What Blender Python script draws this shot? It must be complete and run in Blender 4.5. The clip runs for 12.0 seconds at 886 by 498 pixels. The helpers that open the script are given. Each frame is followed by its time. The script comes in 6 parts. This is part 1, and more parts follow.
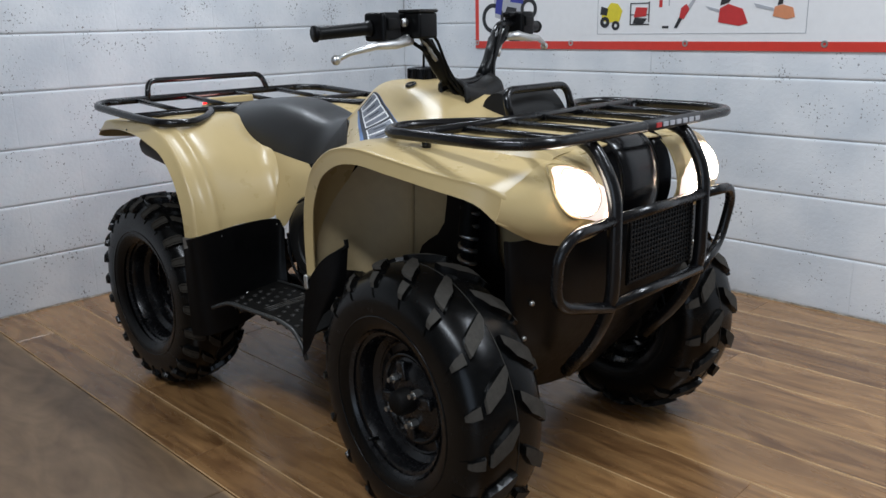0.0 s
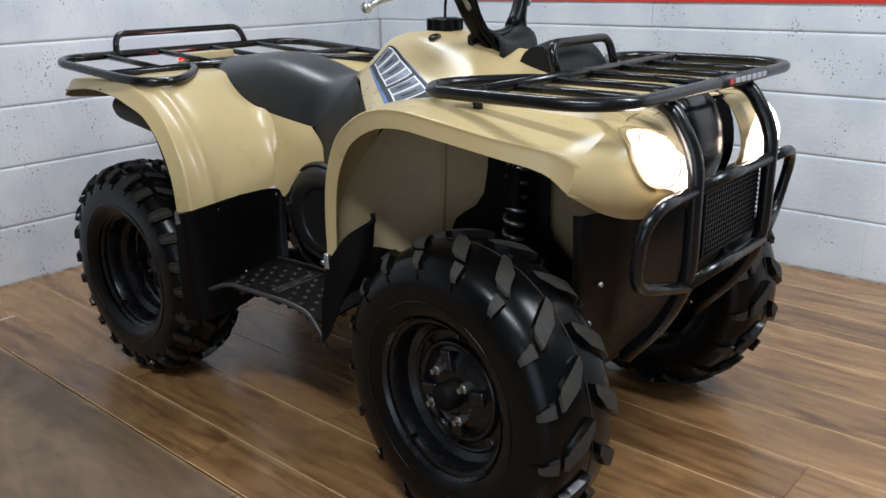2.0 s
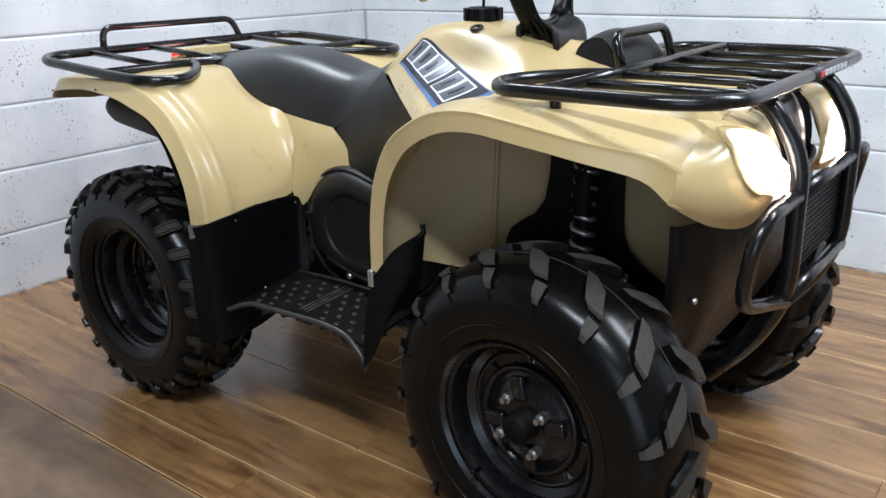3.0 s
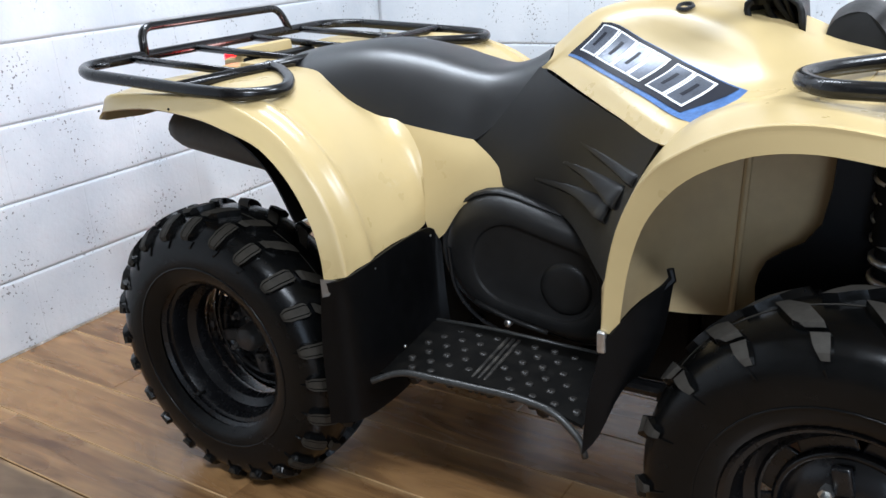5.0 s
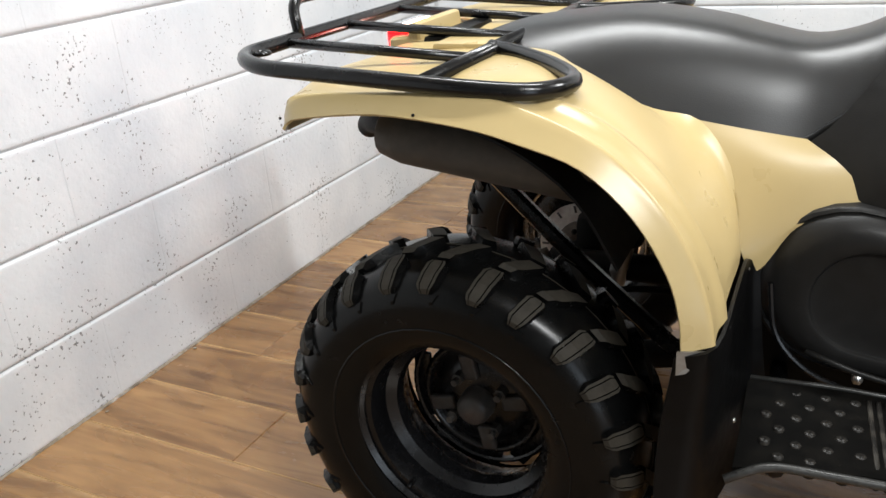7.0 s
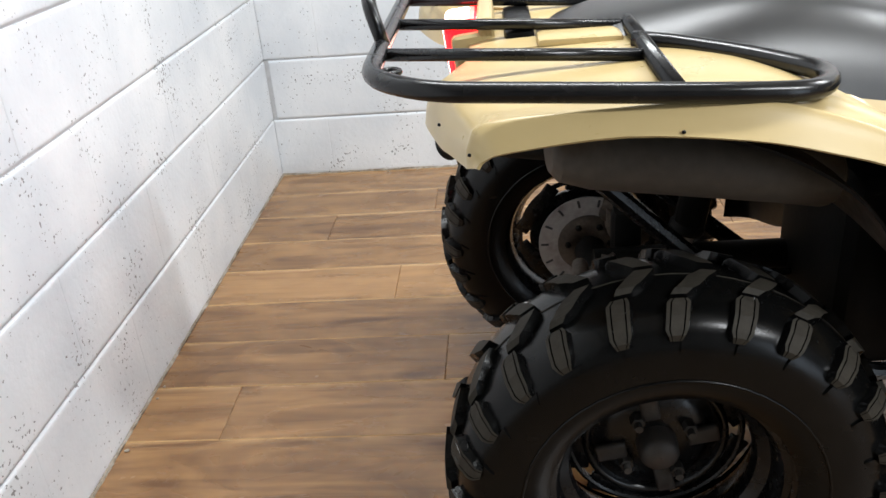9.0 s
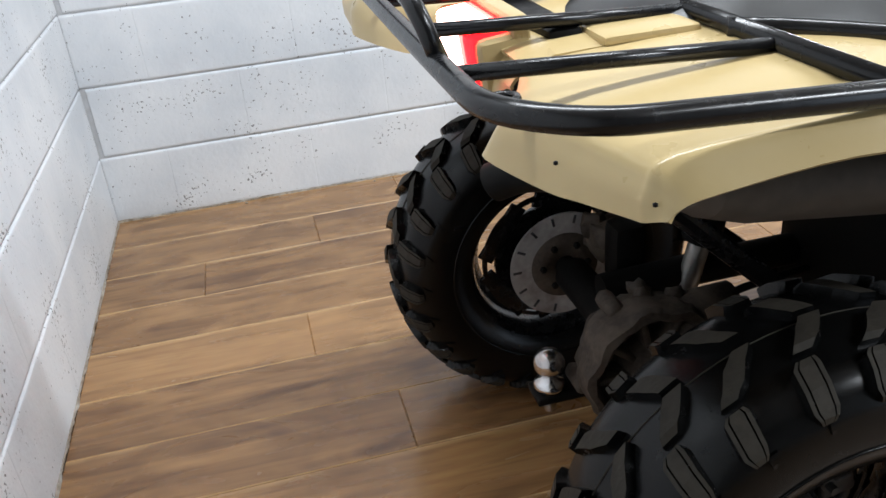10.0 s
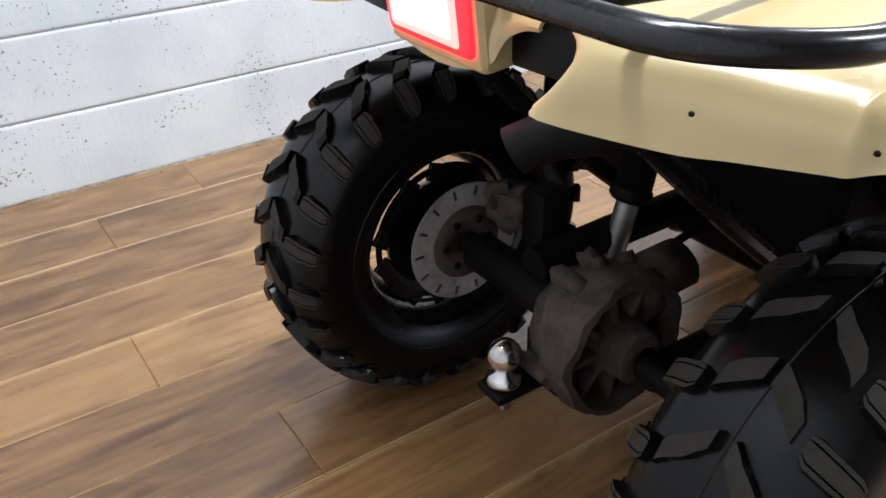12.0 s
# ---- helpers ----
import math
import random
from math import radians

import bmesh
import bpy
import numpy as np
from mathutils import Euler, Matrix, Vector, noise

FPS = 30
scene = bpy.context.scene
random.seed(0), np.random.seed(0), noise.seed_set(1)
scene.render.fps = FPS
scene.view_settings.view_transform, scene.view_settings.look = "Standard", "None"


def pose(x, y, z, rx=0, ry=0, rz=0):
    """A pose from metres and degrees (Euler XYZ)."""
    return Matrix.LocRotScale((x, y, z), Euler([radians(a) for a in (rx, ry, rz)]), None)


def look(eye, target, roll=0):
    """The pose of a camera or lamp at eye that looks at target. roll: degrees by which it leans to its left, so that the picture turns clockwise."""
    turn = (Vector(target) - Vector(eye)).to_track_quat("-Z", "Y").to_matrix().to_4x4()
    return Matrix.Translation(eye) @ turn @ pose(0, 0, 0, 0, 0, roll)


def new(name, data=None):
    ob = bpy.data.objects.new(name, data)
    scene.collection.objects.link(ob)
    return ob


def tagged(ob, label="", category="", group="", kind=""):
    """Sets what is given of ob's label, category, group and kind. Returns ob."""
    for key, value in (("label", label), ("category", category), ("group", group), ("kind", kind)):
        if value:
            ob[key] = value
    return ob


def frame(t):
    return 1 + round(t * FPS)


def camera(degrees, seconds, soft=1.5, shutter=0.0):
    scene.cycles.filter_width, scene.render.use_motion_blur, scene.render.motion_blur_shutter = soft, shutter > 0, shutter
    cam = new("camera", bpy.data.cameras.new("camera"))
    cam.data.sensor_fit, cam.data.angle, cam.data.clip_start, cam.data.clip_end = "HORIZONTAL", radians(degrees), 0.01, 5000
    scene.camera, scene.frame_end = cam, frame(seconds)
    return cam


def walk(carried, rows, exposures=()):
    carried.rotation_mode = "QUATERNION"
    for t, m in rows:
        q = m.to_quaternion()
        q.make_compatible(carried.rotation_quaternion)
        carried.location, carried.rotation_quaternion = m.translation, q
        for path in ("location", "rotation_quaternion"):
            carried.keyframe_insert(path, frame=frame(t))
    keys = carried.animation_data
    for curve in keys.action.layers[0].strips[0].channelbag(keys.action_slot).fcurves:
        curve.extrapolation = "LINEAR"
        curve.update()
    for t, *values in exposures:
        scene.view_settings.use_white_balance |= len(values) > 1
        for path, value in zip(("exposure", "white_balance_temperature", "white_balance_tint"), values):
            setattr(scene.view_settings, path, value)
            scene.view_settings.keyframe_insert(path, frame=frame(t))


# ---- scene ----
cam = camera(55.9, 12.0)
PATH = [
    (0, (3.575, -3.266, 1.139), (2.204, -1.909, 0.613), -1.2),
    (0.5, (3.564, -3.267, 1.136), (2.199, -1.907, 0.6), -1.1),
    (1, (3.52, -3.249, 1.124), (2.169, -1.885, 0.566), -1.2),
    (1.5, (3.404, -3.249, 1.125), (2.098, -1.856, 0.53), -1.0),
    (2, (3.263, -3.26, 1.117), (2.015, -1.827, 0.494), -0.9),
    (2.5, (3.132, -3.253, 1.112), (1.925, -1.794, 0.47), -1.2),
    (2.7, (3.075, -3.256, 1.109), (1.888, -1.78, 0.465), -1.1),
    (4.3, (2.59, -3.252, 1.114), (1.556, -1.674, 0.452), -2.9),
    (4.5, (2.521, -3.248, 1.128), (1.504, -1.669, 0.441), -3.1),
    (5, (2.345, -3.193, 1.113), (1.324, -1.622, 0.413), -3.5),
    (5.5, (2.166, -3.116, 1.121), (1.138, -1.573, 0.372), -4.3),
    (6, (2.001, -3.094, 1.107), (0.978, -1.549, 0.354), -4.3),
    (6.5, (1.792, -3.119, 1.115), (0.85, -1.531, 0.348), -3.9),
    (7, (1.596, -3.095, 1.108), (0.732, -1.471, 0.323), -4.5),
    (7.2, (1.523, -3.083, 1.103), (0.693, -1.445, 0.311), -4.9),
    (8.8, (0.963, -3.041, 1.15), (0.682, -1.271, 0.263), -4.9),
    (9, (0.857, -3.018, 1.145), (0.706, -1.231, 0.258), -4.7),
    (9.5, (0.666, -2.864, 1.11), (0.778, -1.071, 0.23), -4.4),
    (10, (0.525, -2.68, 1.115), (0.882, -0.947, 0.184), -5.4),
    (10.5, (0.384, -2.557, 1.103), (1.035, -0.932, 0.137), -4.4),
    (11, (0.327, -2.478, 1.062), (1.162, -0.957, 0.066), -2.8),
    (11.5, (0.331, -2.429, 1.049), (1.224, -0.97, 0.013), -2.2),
    (12, (0.318, -2.375, 1.044), (1.255, -0.932, 0.025), -1.7),
]
EXPO = [(0.0, -0.38, 6050, 10), (1.5, -0.32, 6050, 10), (2.5, 0.10, 6050, 10), (4.5, 0.48, 5800, 10), (5.5, 0.62, 6150, 10), (7.2, 0.62, 6750, 10), (9.0, 0.70, 6550, 10), (10.2, 0.50, 6250, 10), (11.0, 0.72, 6350, 10), (12.0, 0.74, 6150, 10)]
walk(cam, [(t, look(eye, target, roll)) for t, eye, target, roll in PATH], EXPO)

# ---- world and lamps ----
world = bpy.data.worlds.new("world")
scene.world = world
world.use_nodes = True
world.node_tree.nodes["Background"].inputs[0].default_value = (0.6, 0.7, 0.85, 1)
world.node_tree.nodes["Background"].inputs[1].default_value = 0.05


def area_lamp(name, place, target, sx, sy, watts, colour):
    d = bpy.data.lights.new(name, "AREA")
    d.shape, d.size, d.size_y, d.energy, d.color = "RECTANGLE", sx, sy, watts, colour
    ob = new(name, d)
    ob.matrix_world = look(place, target)
    return ob


LAMPS = [((2.9, -3.4, 2.55), 60.0), ((1.0, -1.45, 2.55), 33.0), ((3.7, -1.15, 2.55), 56.0)]
for place, watts in LAMPS:
    area_lamp("ceiling_lamp_light", place, (place[0], place[1], 0), 1.4, 0.12, watts, (0.93, 0.97, 1.0))

# daylight through the open doorway of the far wall
DOOR = (3.2, 5.2, 2.2)
area_lamp("doorway_daylight", (4.2, -5.08, 1.1), (4.0, -1.0, 0.9), 1.9, 2.1, 24.0, (0.74, 0.86, 1.0))


# ---- materials ----
def material(name, colour, rough=0.5, metal=0.0, spec=0.5, var=0.0, scale=8.0, bump=0.0, bscale=120.0, rvar=0.0, dust=None, dust_amt=0.0):
    m = bpy.data.materials.new(name)
    m.use_nodes = True
    nt = m.node_tree
    b = nt.nodes["Principled BSDF"]
    b.inputs["Base Color"].default_value = (*colour, 1)
    b.inputs["Roughness"].default_value = rough
    b.inputs["Metallic"].default_value = metal
    b.inputs["Specular IOR Level"].default_value = spec
    tc = nt.nodes.new("ShaderNodeTexCoord")
    if var or rvar or dust:
        n1 = nt.nodes.new("ShaderNodeTexNoise")
        n1.inputs["Scale"].default_value, n1.inputs["Detail"].default_value = scale, 6
        nt.links.new(tc.outputs["Object"], n1.inputs["Vector"])
        n2 = nt.nodes.new("ShaderNodeTexNoise")
        n2.inputs["Scale"].default_value, n2.inputs["Detail"].default_value = scale * 7, 4
        nt.links.new(tc.outputs["Object"], n2.inputs["Vector"])
        mix = nt.nodes.new("ShaderNodeMath")
        mix.operation = "ADD"
        nt.links.new(n1.outputs[0], mix.inputs[0])
        nt.links.new(n2.outputs[0], mix.inputs[1])
        mp = nt.nodes.new("ShaderNodeMapRange")
        mp.inputs[1].default_value, mp.inputs[2].default_value = 0.6, 1.4
        nt.links.new(mix.outputs[0], mp.inputs[0])
        if var:
            cm = nt.nodes.new("ShaderNodeMix")
            cm.data_type = "RGBA"
            cm.inputs["A"].default_value = (*[c * (1 - var) for c in colour], 1)
            cm.inputs["B"].default_value = (*[min(1, c * (1 + var)) for c in colour], 1)
            nt.links.new(mp.outputs[0], cm.inputs["Factor"])
            out = cm.outputs["Result"]
            if dust:
                dm = nt.nodes.new("ShaderNodeMix")
                dm.data_type = "RGBA"
                dr = nt.nodes.new("ShaderNodeMapRange")
                dr.inputs[1].default_value, dr.inputs[2].default_value, dr.inputs[4].default_value = 0.45, 0.75, dust_amt
                nt.links.new(n1.outputs[0], dr.inputs[0])
                nt.links.new(dr.outputs[0], dm.inputs["Factor"])
                nt.links.new(out, dm.inputs["A"])
                dm.inputs["B"].default_value = (*dust, 1)
                out = dm.outputs["Result"]
            nt.links.new(out, b.inputs["Base Color"])
        if rvar:
            rr = nt.nodes.new("ShaderNodeMapRange")
            rr.inputs[3].default_value, rr.inputs[4].default_value = max(0.02, rough - rvar), min(1, rough + rvar)
            nt.links.new(mp.outputs[0], rr.inputs[0])
            nt.links.new(rr.outputs[0], b.inputs["Roughness"])
    if bump:
        n3 = nt.nodes.new("ShaderNodeTexNoise")
        n3.inputs["Scale"].default_value, n3.inputs["Detail"].default_value = bscale, 5
        nt.links.new(tc.outputs["Object"], n3.inputs["Vector"])
        bp = nt.nodes.new("ShaderNodeBump")
        bp.inputs["Strength"].default_value, bp.inputs["Distance"].default_value = bump, 0.002
        nt.links.new(n3.outputs[0], bp.inputs["Height"])
        nt.links.new(bp.outputs[0], b.inputs["Normal"])
    return m


def glow(name, colour, strength):
    m = bpy.data.materials.new(name)
    m.use_nodes = True
    b = m.node_tree.nodes["Principled BSDF"]
    b.inputs["Base Color"].default_value = (*colour, 1)
    b.inputs["Emission Color"].default_value = (*colour, 1)
    b.inputs["Emission Strength"].default_value = strength
    b.inputs["Roughness"].default_value = 0.1
    return m


CAST = material("grey_cast_hub", (0.045, 0.041, 0.037), 0.5, spec=0.4, var=0.3, scale=16, rvar=0.1, bump=0.1, dust=(0.07, 0.035, 0.02), dust_amt=0.6)
LENSD = glow("headlight_lens_glow", (1.0, 0.80, 0.68), 1.3)
TAN = material("tan_plastic", (0.51, 0.388, 0.186), 0.30, var=0.035, scale=3, bump=0.03, bscale=400, rvar=0.05, dust=(0.42, 0.32, 0.17), dust_amt=0.16)
# darker copy of the tan: arch shade put into the colour, plus dust
TANIN = material("shaded_dusty_tan", (0.43, 0.325, 0.175), 0.52, spec=0.35, var=0.08, scale=6, bump=0.06, bscale=200, dust=(0.30, 0.235, 0.15), dust_amt=0.5)
SEATM = material("black_vinyl", (0.010, 0.0102, 0.0106), 0.37, spec=0.75, var=0.12, scale=6, bump=0.1, bscale=500, rvar=0.02)
PLAST = material("black_plastic", (0.0028, 0.0028, 0.003), 0.40, spec=0.16, var=0.3, scale=7, bump=0.12, bscale=500, rvar=0.1)
CHAR = material("charcoal_plastic", (0.012, 0.0116, 0.0112), 0.42, spec=0.26, var=0.2, scale=7, bump=0.15, bscale=600, rvar=0.07)
RUBBER = material("tyre_rubber", (0.0028, 0.0029, 0.0029), 0.25, spec=0.24, var=0.3, scale=9, bump=0.08, bscale=260, rvar=0.04, dust=(0.006, 0.0056, 0.005), dust_amt=0.3)
LUGTOP = material("worn_tyre_lug", (0.029, 0.025, 0.019), 0.66, spec=0.22, var=0.35, scale=14, bump=0.3, bscale=240)
LUGF = material("dusty_tyre_lug", (0.042, 0.038, 0.032), 0.7, spec=0.2, var=0.35, scale=14, bump=0.3, bscale=240)
STEEL = material("black_painted_tube", (0.006, 0.006, 0.0065), 0.24, spec=0.45, var=0.3, scale=12, bump=0.04, bscale=200, rvar=0.08)
RIM = material("black_rim_paint", (0.004, 0.004, 0.0045), 0.26, spec=0.5, var=0.3, scale=10, rvar=0.08, bump=0.04)
ALU = material("bare_alloy", (0.62, 0.62, 0.61), 0.42, metal=1.0, var=0.12, scale=20, rvar=0.1)
ALUD = material("dull_alloy", (0.36, 0.35, 0.33), 0.5, metal=1.0, var=0.2, scale=20, rvar=0.1)
CHROME = material("chrome", (0.70, 0.70, 0.70), 0.18, metal=1.0, var=0.15, scale=22, rvar=0.08, dust=(0.17, 0.085, 0.05), dust_amt=0.8)
DISCM = material("brake_disc_steel", (0.40, 0.39, 0.38), 0.36, metal=0.3, var=0.2, scale=14, dust=(0.085, 0.05, 0.035), dust_amt=0.85)
RUST = material("rusty_cast_iron", (0.050, 0.038, 0.029), 0.7, spec=0.25, var=0.5, scale=18, bump=0.8, bscale=110, dust=(0.10, 0.078, 0.058), dust_amt=0.8)
DARK = material("dirty_dark_metal", (0.0035, 0.0033, 0.003), 0.6, spec=0.12, var=0.4, scale=12, bump=0.2, bscale=120, dust=(0.010, 0.0082, 0.0064), dust_amt=0.4)
BOARD = material("dusty_black_board", (0.0035, 0.0033, 0.003), 0.6, spec=0.06, var=0.4, scale=30, bump=0.2, bscale=200, rvar=0.1, dust=(0.026, 0.022, 0.016), dust_amt=0.12)
SCUFF = material("scuffed_board_rim", (0.036, 0.036, 0.034), 0.36, spec=0.5, var=0.6, scale=26, rvar=0.12, dust=(0.012, 0.011, 0.010), dust_amt=0.8)
GREYM = material("heat_shield_grey", (0.078, 0.066, 0.053), 0.6, spec=0.2, var=0.3, scale=9, rvar=0.1, bump=0.1, dust=(0.055, 0.042, 0.032), dust_amt=0.6)
STUDM = material("scuffed_black_grip", (0.016, 0.0145, 0.013), 0.42, spec=0.3, var=0.5, scale=40, dust=(0.12, 0.108, 0.09), dust_amt=0.45)
ZINC = material("zinc_bolt", (0.5, 0.5, 0.48), 0.4, metal=1.0, var=0.15, scale=30)
LENS = glow("headlight_glow", (1.0, 0.88, 0.72), 26.0)
GLOSS = material("glossy_black_plastic", (0.004, 0.004, 0.0045), 0.22, spec=0.35, var=0.3, scale=9, rvar=0.06)
REDLENS = glow("tail_light_glow", (1.0, 0.004, 0.006), 5.0)
REDHOT = glow("tail_lamp_bulb_glow", (1.0, 0.60, 0.52), 12.0)
REDMID = glow("tail_lamp_reflector_glow", (1.0, 0.06, 0.05), 7.0)
DECB = material("navy_decal", (0.006, 0.008, 0.016), 0.45, spec=0.2, var=0.3, scale=9)
DECS = material("blue_silver_decal", (0.06, 0.13, 0.30), 0.35, spec=0.3, var=0.5, scale=18)
SILV = material("silver_print", (0.085, 0.095, 0.12), 0.30, metal=0.35, var=0.4, scale=40)
WHITE = material("white_vinyl_print", (0.80, 0.80, 0.80), 0.4, var=0.03, scale=6)
REDV = material("red_banner_vinyl", (0.62, 0.045, 0.03), 0.4, var=0.08, scale=6)
REDP = material("red_print", (0.50, 0.03, 0.03), 0.5, var=0.1)
YELP = material("yellow_print", (0.72, 0.60, 0.03), 0.5, var=0.1)
ORGP = material("orange_print", (0.62, 0.25, 0.12), 0.5, var=0.1)
BLKP = material("black_print", (0.02, 0.02, 0.022), 0.5, var=0.1)
BLUP = material("blue_print", (0.04, 0.05, 0.30), 0.5, var=0.1)
GRYP = material("grey_print", (0.42, 0.43, 0.46), 0.5, var=0.1)
# greys of the unseen walls and ceiling, kept low to limit bounced light
FARW = material("unseen_wall_grey", (0.14, 0.14, 0.14), 0.8, var=0.08, scale=2)
CEIL = material("unseen_ceiling_grey", (0.50, 0.50, 0.48), 0.85, var=0.05, scale=2)
GRIT = material("dirty_wall_foot", (0.30, 0.25, 0.19), 0.85, var=0.5, scale=14, dust=(0.55, 0.55, 0.54), dust_amt=0.7)
MORTAR = material("painted_mortar", (0.60, 0.62, 0.64), 0.8, var=0.12, scale=6, bump=0.5, bscale=90)


def block_paint():
    m = material("painted_blockwork", (0.71, 0.745, 0.775), 0.55)
    nt = m.node_tree
    b = nt.nodes["Principled BSDF"]
    geo = nt.nodes.new("ShaderNodeNewGeometry")
    oi = nt.nodes.new("ShaderNodeObjectInfo")
    big = nt.nodes.new("ShaderNodeTexNoise")
    big.inputs["Scale"].default_value, big.inputs["Detail"].default_value = 3.2, 9
    nt.links.new(geo.outputs["Position"], big.inputs["Vector"])
    # small pits where the paint did not fill the open-textured face
    gate = nt.nodes.new("ShaderNodeTexNoise")
    gate.inputs["Scale"].default_value, gate.inputs["Detail"].default_value = 7.0, 3
    nt.links.new(geo.outputs["Position"], gate.inputs["Vector"])
    pit = nt.nodes.new("ShaderNodeTexNoise")
    pit.inputs["Scale"].default_value, pit.inputs["Detail"].default_value, pit.inputs["Roughness"].default_value = 100.0, 2, 0.5
    nt.links.new(geo.outputs["Position"], pit.inputs["Vector"])
    summed = nt.nodes.new("ShaderNodeMath")
    summed.operation = "MULTIPLY_ADD"
    nt.links.new(gate.outputs[0], summed.inputs[0])
    summed.inputs[1].default_value = 0.55
    nt.links.new(pit.outputs[0], summed.inputs[2])
    pm = nt.nodes.new("ShaderNodeMapRange")
    pm.inputs[1].default_value, pm.inputs[2].default_value = 0.956, 1.004
    nt.links.new(summed.outputs[0], pm.inputs[0])
    tone = nt.nodes.new("ShaderNodeMix")
    tone.data_type = "RGBA"
    tone.inputs["A"].default_value = (0.625, 0.665, 0.705, 1)
    tone.inputs["B"].default_value = (0.775, 0.80, 0.82, 1)
    rnd = nt.nodes.new("ShaderNodeMath")
    rnd.operation = "MULTIPLY_ADD"
    nt.links.new(oi.outputs["Random"], rnd.inputs[0])
    rnd.inputs[1].default_value = 0.03
    smr = nt.nodes.new("ShaderNodeMapRange")
    smr.inputs[1].default_value, smr.inputs[2].default_value = 0.34, 0.62
    nt.links.new(big.outputs[0], smr.inputs[0])
    nt.links.new(smr.outputs[0], rnd.inputs[2])
    nt.links.new(rnd.outputs[0], tone.inputs["Factor"])
    col = nt.nodes.new("ShaderNodeMix")
    col.data_type = "RGBA"
    nt.links.new(pm.outputs[0], col.inputs["Factor"])
    nt.links.new(tone.outputs["Result"], col.inputs["A"])
    col.inputs["B"].default_value = (0.25, 0.255, 0.26, 1)
    nt.links.new(col.outputs["Result"], b.inputs["Base Color"])
    fine = nt.nodes.new("ShaderNodeTexNoise")
    fine.inputs["Scale"].default_value, fine.inputs["Detail"].default_value = 60.0, 8
    nt.links.new(geo.outputs["Position"], fine.inputs["Vector"])
    hs = nt.nodes.new("ShaderNodeMath")
    hs.operation = "MULTIPLY_ADD"
    nt.links.new(pm.outputs[0], hs.inputs[0])
    hs.inputs[1].default_value = -1.0
    nt.links.new(fine.outputs[0], hs.inputs[2])
    bp = nt.nodes.new("ShaderNodeBump")
    bp.inputs["Strength"].default_value, bp.inputs["Distance"].default_value = 0.5, 0.003
    nt.links.new(hs.outputs[0], bp.inputs["Height"])
    nt.links.new(bp.outputs[0], b.inputs["Normal"])
    return m


def wood(name, dark, light, rough, stretch=(2.6, 30.0, 30.0)):
    m = material(name, dark, rough)
    nt = m.node_tree
    b = nt.nodes["Principled BSDF"]
    geo = nt.nodes.new("ShaderNodeNewGeometry")
    oi = nt.nodes.new("ShaderNodeObjectInfo")
    shift = nt.nodes.new("ShaderNodeVectorMath")
    shift.operation = "MULTIPLY_ADD"
    comb = nt.nodes.new("ShaderNodeCombineXYZ")
    for k in range(3):
        nt.links.new(oi.outputs["Random"], comb.inputs[k])
    nt.links.new(comb.outputs[0], shift.inputs[0])
    shift.inputs[1].default_value = (17, 9, 5)
    nt.links.new(geo.outputs["Position"], shift.inputs[2])
    sc_ = nt.nodes.new("ShaderNodeVectorMath")
    sc_.operation = "MULTIPLY"
    nt.links.new(shift.outputs[0], sc_.inputs[0])
    sc_.inputs[1].default_value = stretch
    g = nt.nodes.new("ShaderNodeTexNoise")
    g.inputs["Scale"].default_value, g.inputs["Detail"].default_value, g.inputs["Distortion"].default_value = 1.0, 7, 1.2
    nt.links.new(sc_.outputs[0], g.inputs["Vector"])
    sc2 = nt.nodes.new("ShaderNodeVectorMath")
    sc2.operation = "MULTIPLY"
    nt.links.new(shift.outputs[0], sc2.inputs[0])
    sc2.inputs[1].default_value = (1.9, 5.5, 5.5)
    g2 = nt.nodes.new("ShaderNodeTexNoise")
    g2.inputs["Scale"].default_value, g2.inputs["Detail"].default_value, g2.inputs["Distortion"].default_value = 1.4, 4, 2.0
    nt.links.new(sc2.outputs[0], g2.inputs["Vector"])
    add = nt.nodes.new("ShaderNodeMath")
    add.operation = "ADD"
    nt.links.new(g.outputs[0], add.inputs[0])
    nt.links.new(g2.outputs[0], add.inputs[1])
    rnd = nt.nodes.new("ShaderNodeMath")
    rnd.operation = "MULTIPLY_ADD"
    nt.links.new(oi.outputs["Random"], rnd.inputs[0])
    rnd.inputs[1].default_value = 0.26
    nt.links.new(add.outputs[0], rnd.inputs[2])
    mp = nt.nodes.new("ShaderNodeMapRange")
    mp.inputs[1].default_value, mp.inputs[2].default_value = 0.74, 1.50
    nt.links.new(rnd.outputs[0], mp.inputs[0])
    cm = nt.nodes.new("ShaderNodeMix")
    cm.data_type = "RGBA"
    cm.inputs["A"].default_value, cm.inputs["B"].default_value = (*dark, 1), (*light, 1)
    nt.links.new(mp.outputs[0], cm.inputs["Factor"])
    tc = nt.nodes.new("ShaderNodeTexCoord")
    sep = nt.nodes.new("ShaderNodeSeparateXYZ")
    nt.links.new(tc.outputs["Object"], sep.inputs[0])
    edge = nt.nodes.new("ShaderNodeMapRange")
    edge.inputs[1].default_value, edge.inputs[2].default_value = -0.016, -0.002
    nt.links.new(sep.outputs["Y"], edge.inputs[0])
    wn = nt.nodes.new("ShaderNodeMapRange")
    wn.inputs[1].default_value, wn.inputs[2].default_value, wn.inputs[4].default_value = 0.36, 0.62, 0.75
    nt.links.new(g2.outputs[0], wn.inputs[0])
    worn = nt.nodes.new("ShaderNodeMath")
    worn.operation = "MULTIPLY"
    nt.links.new(edge.outputs[0], worn.inputs[0])
    nt.links.new(wn.outputs[0], worn.inputs[1])
    wm = nt.nodes.new("ShaderNodeMix")
    wm.data_type = "RGBA"
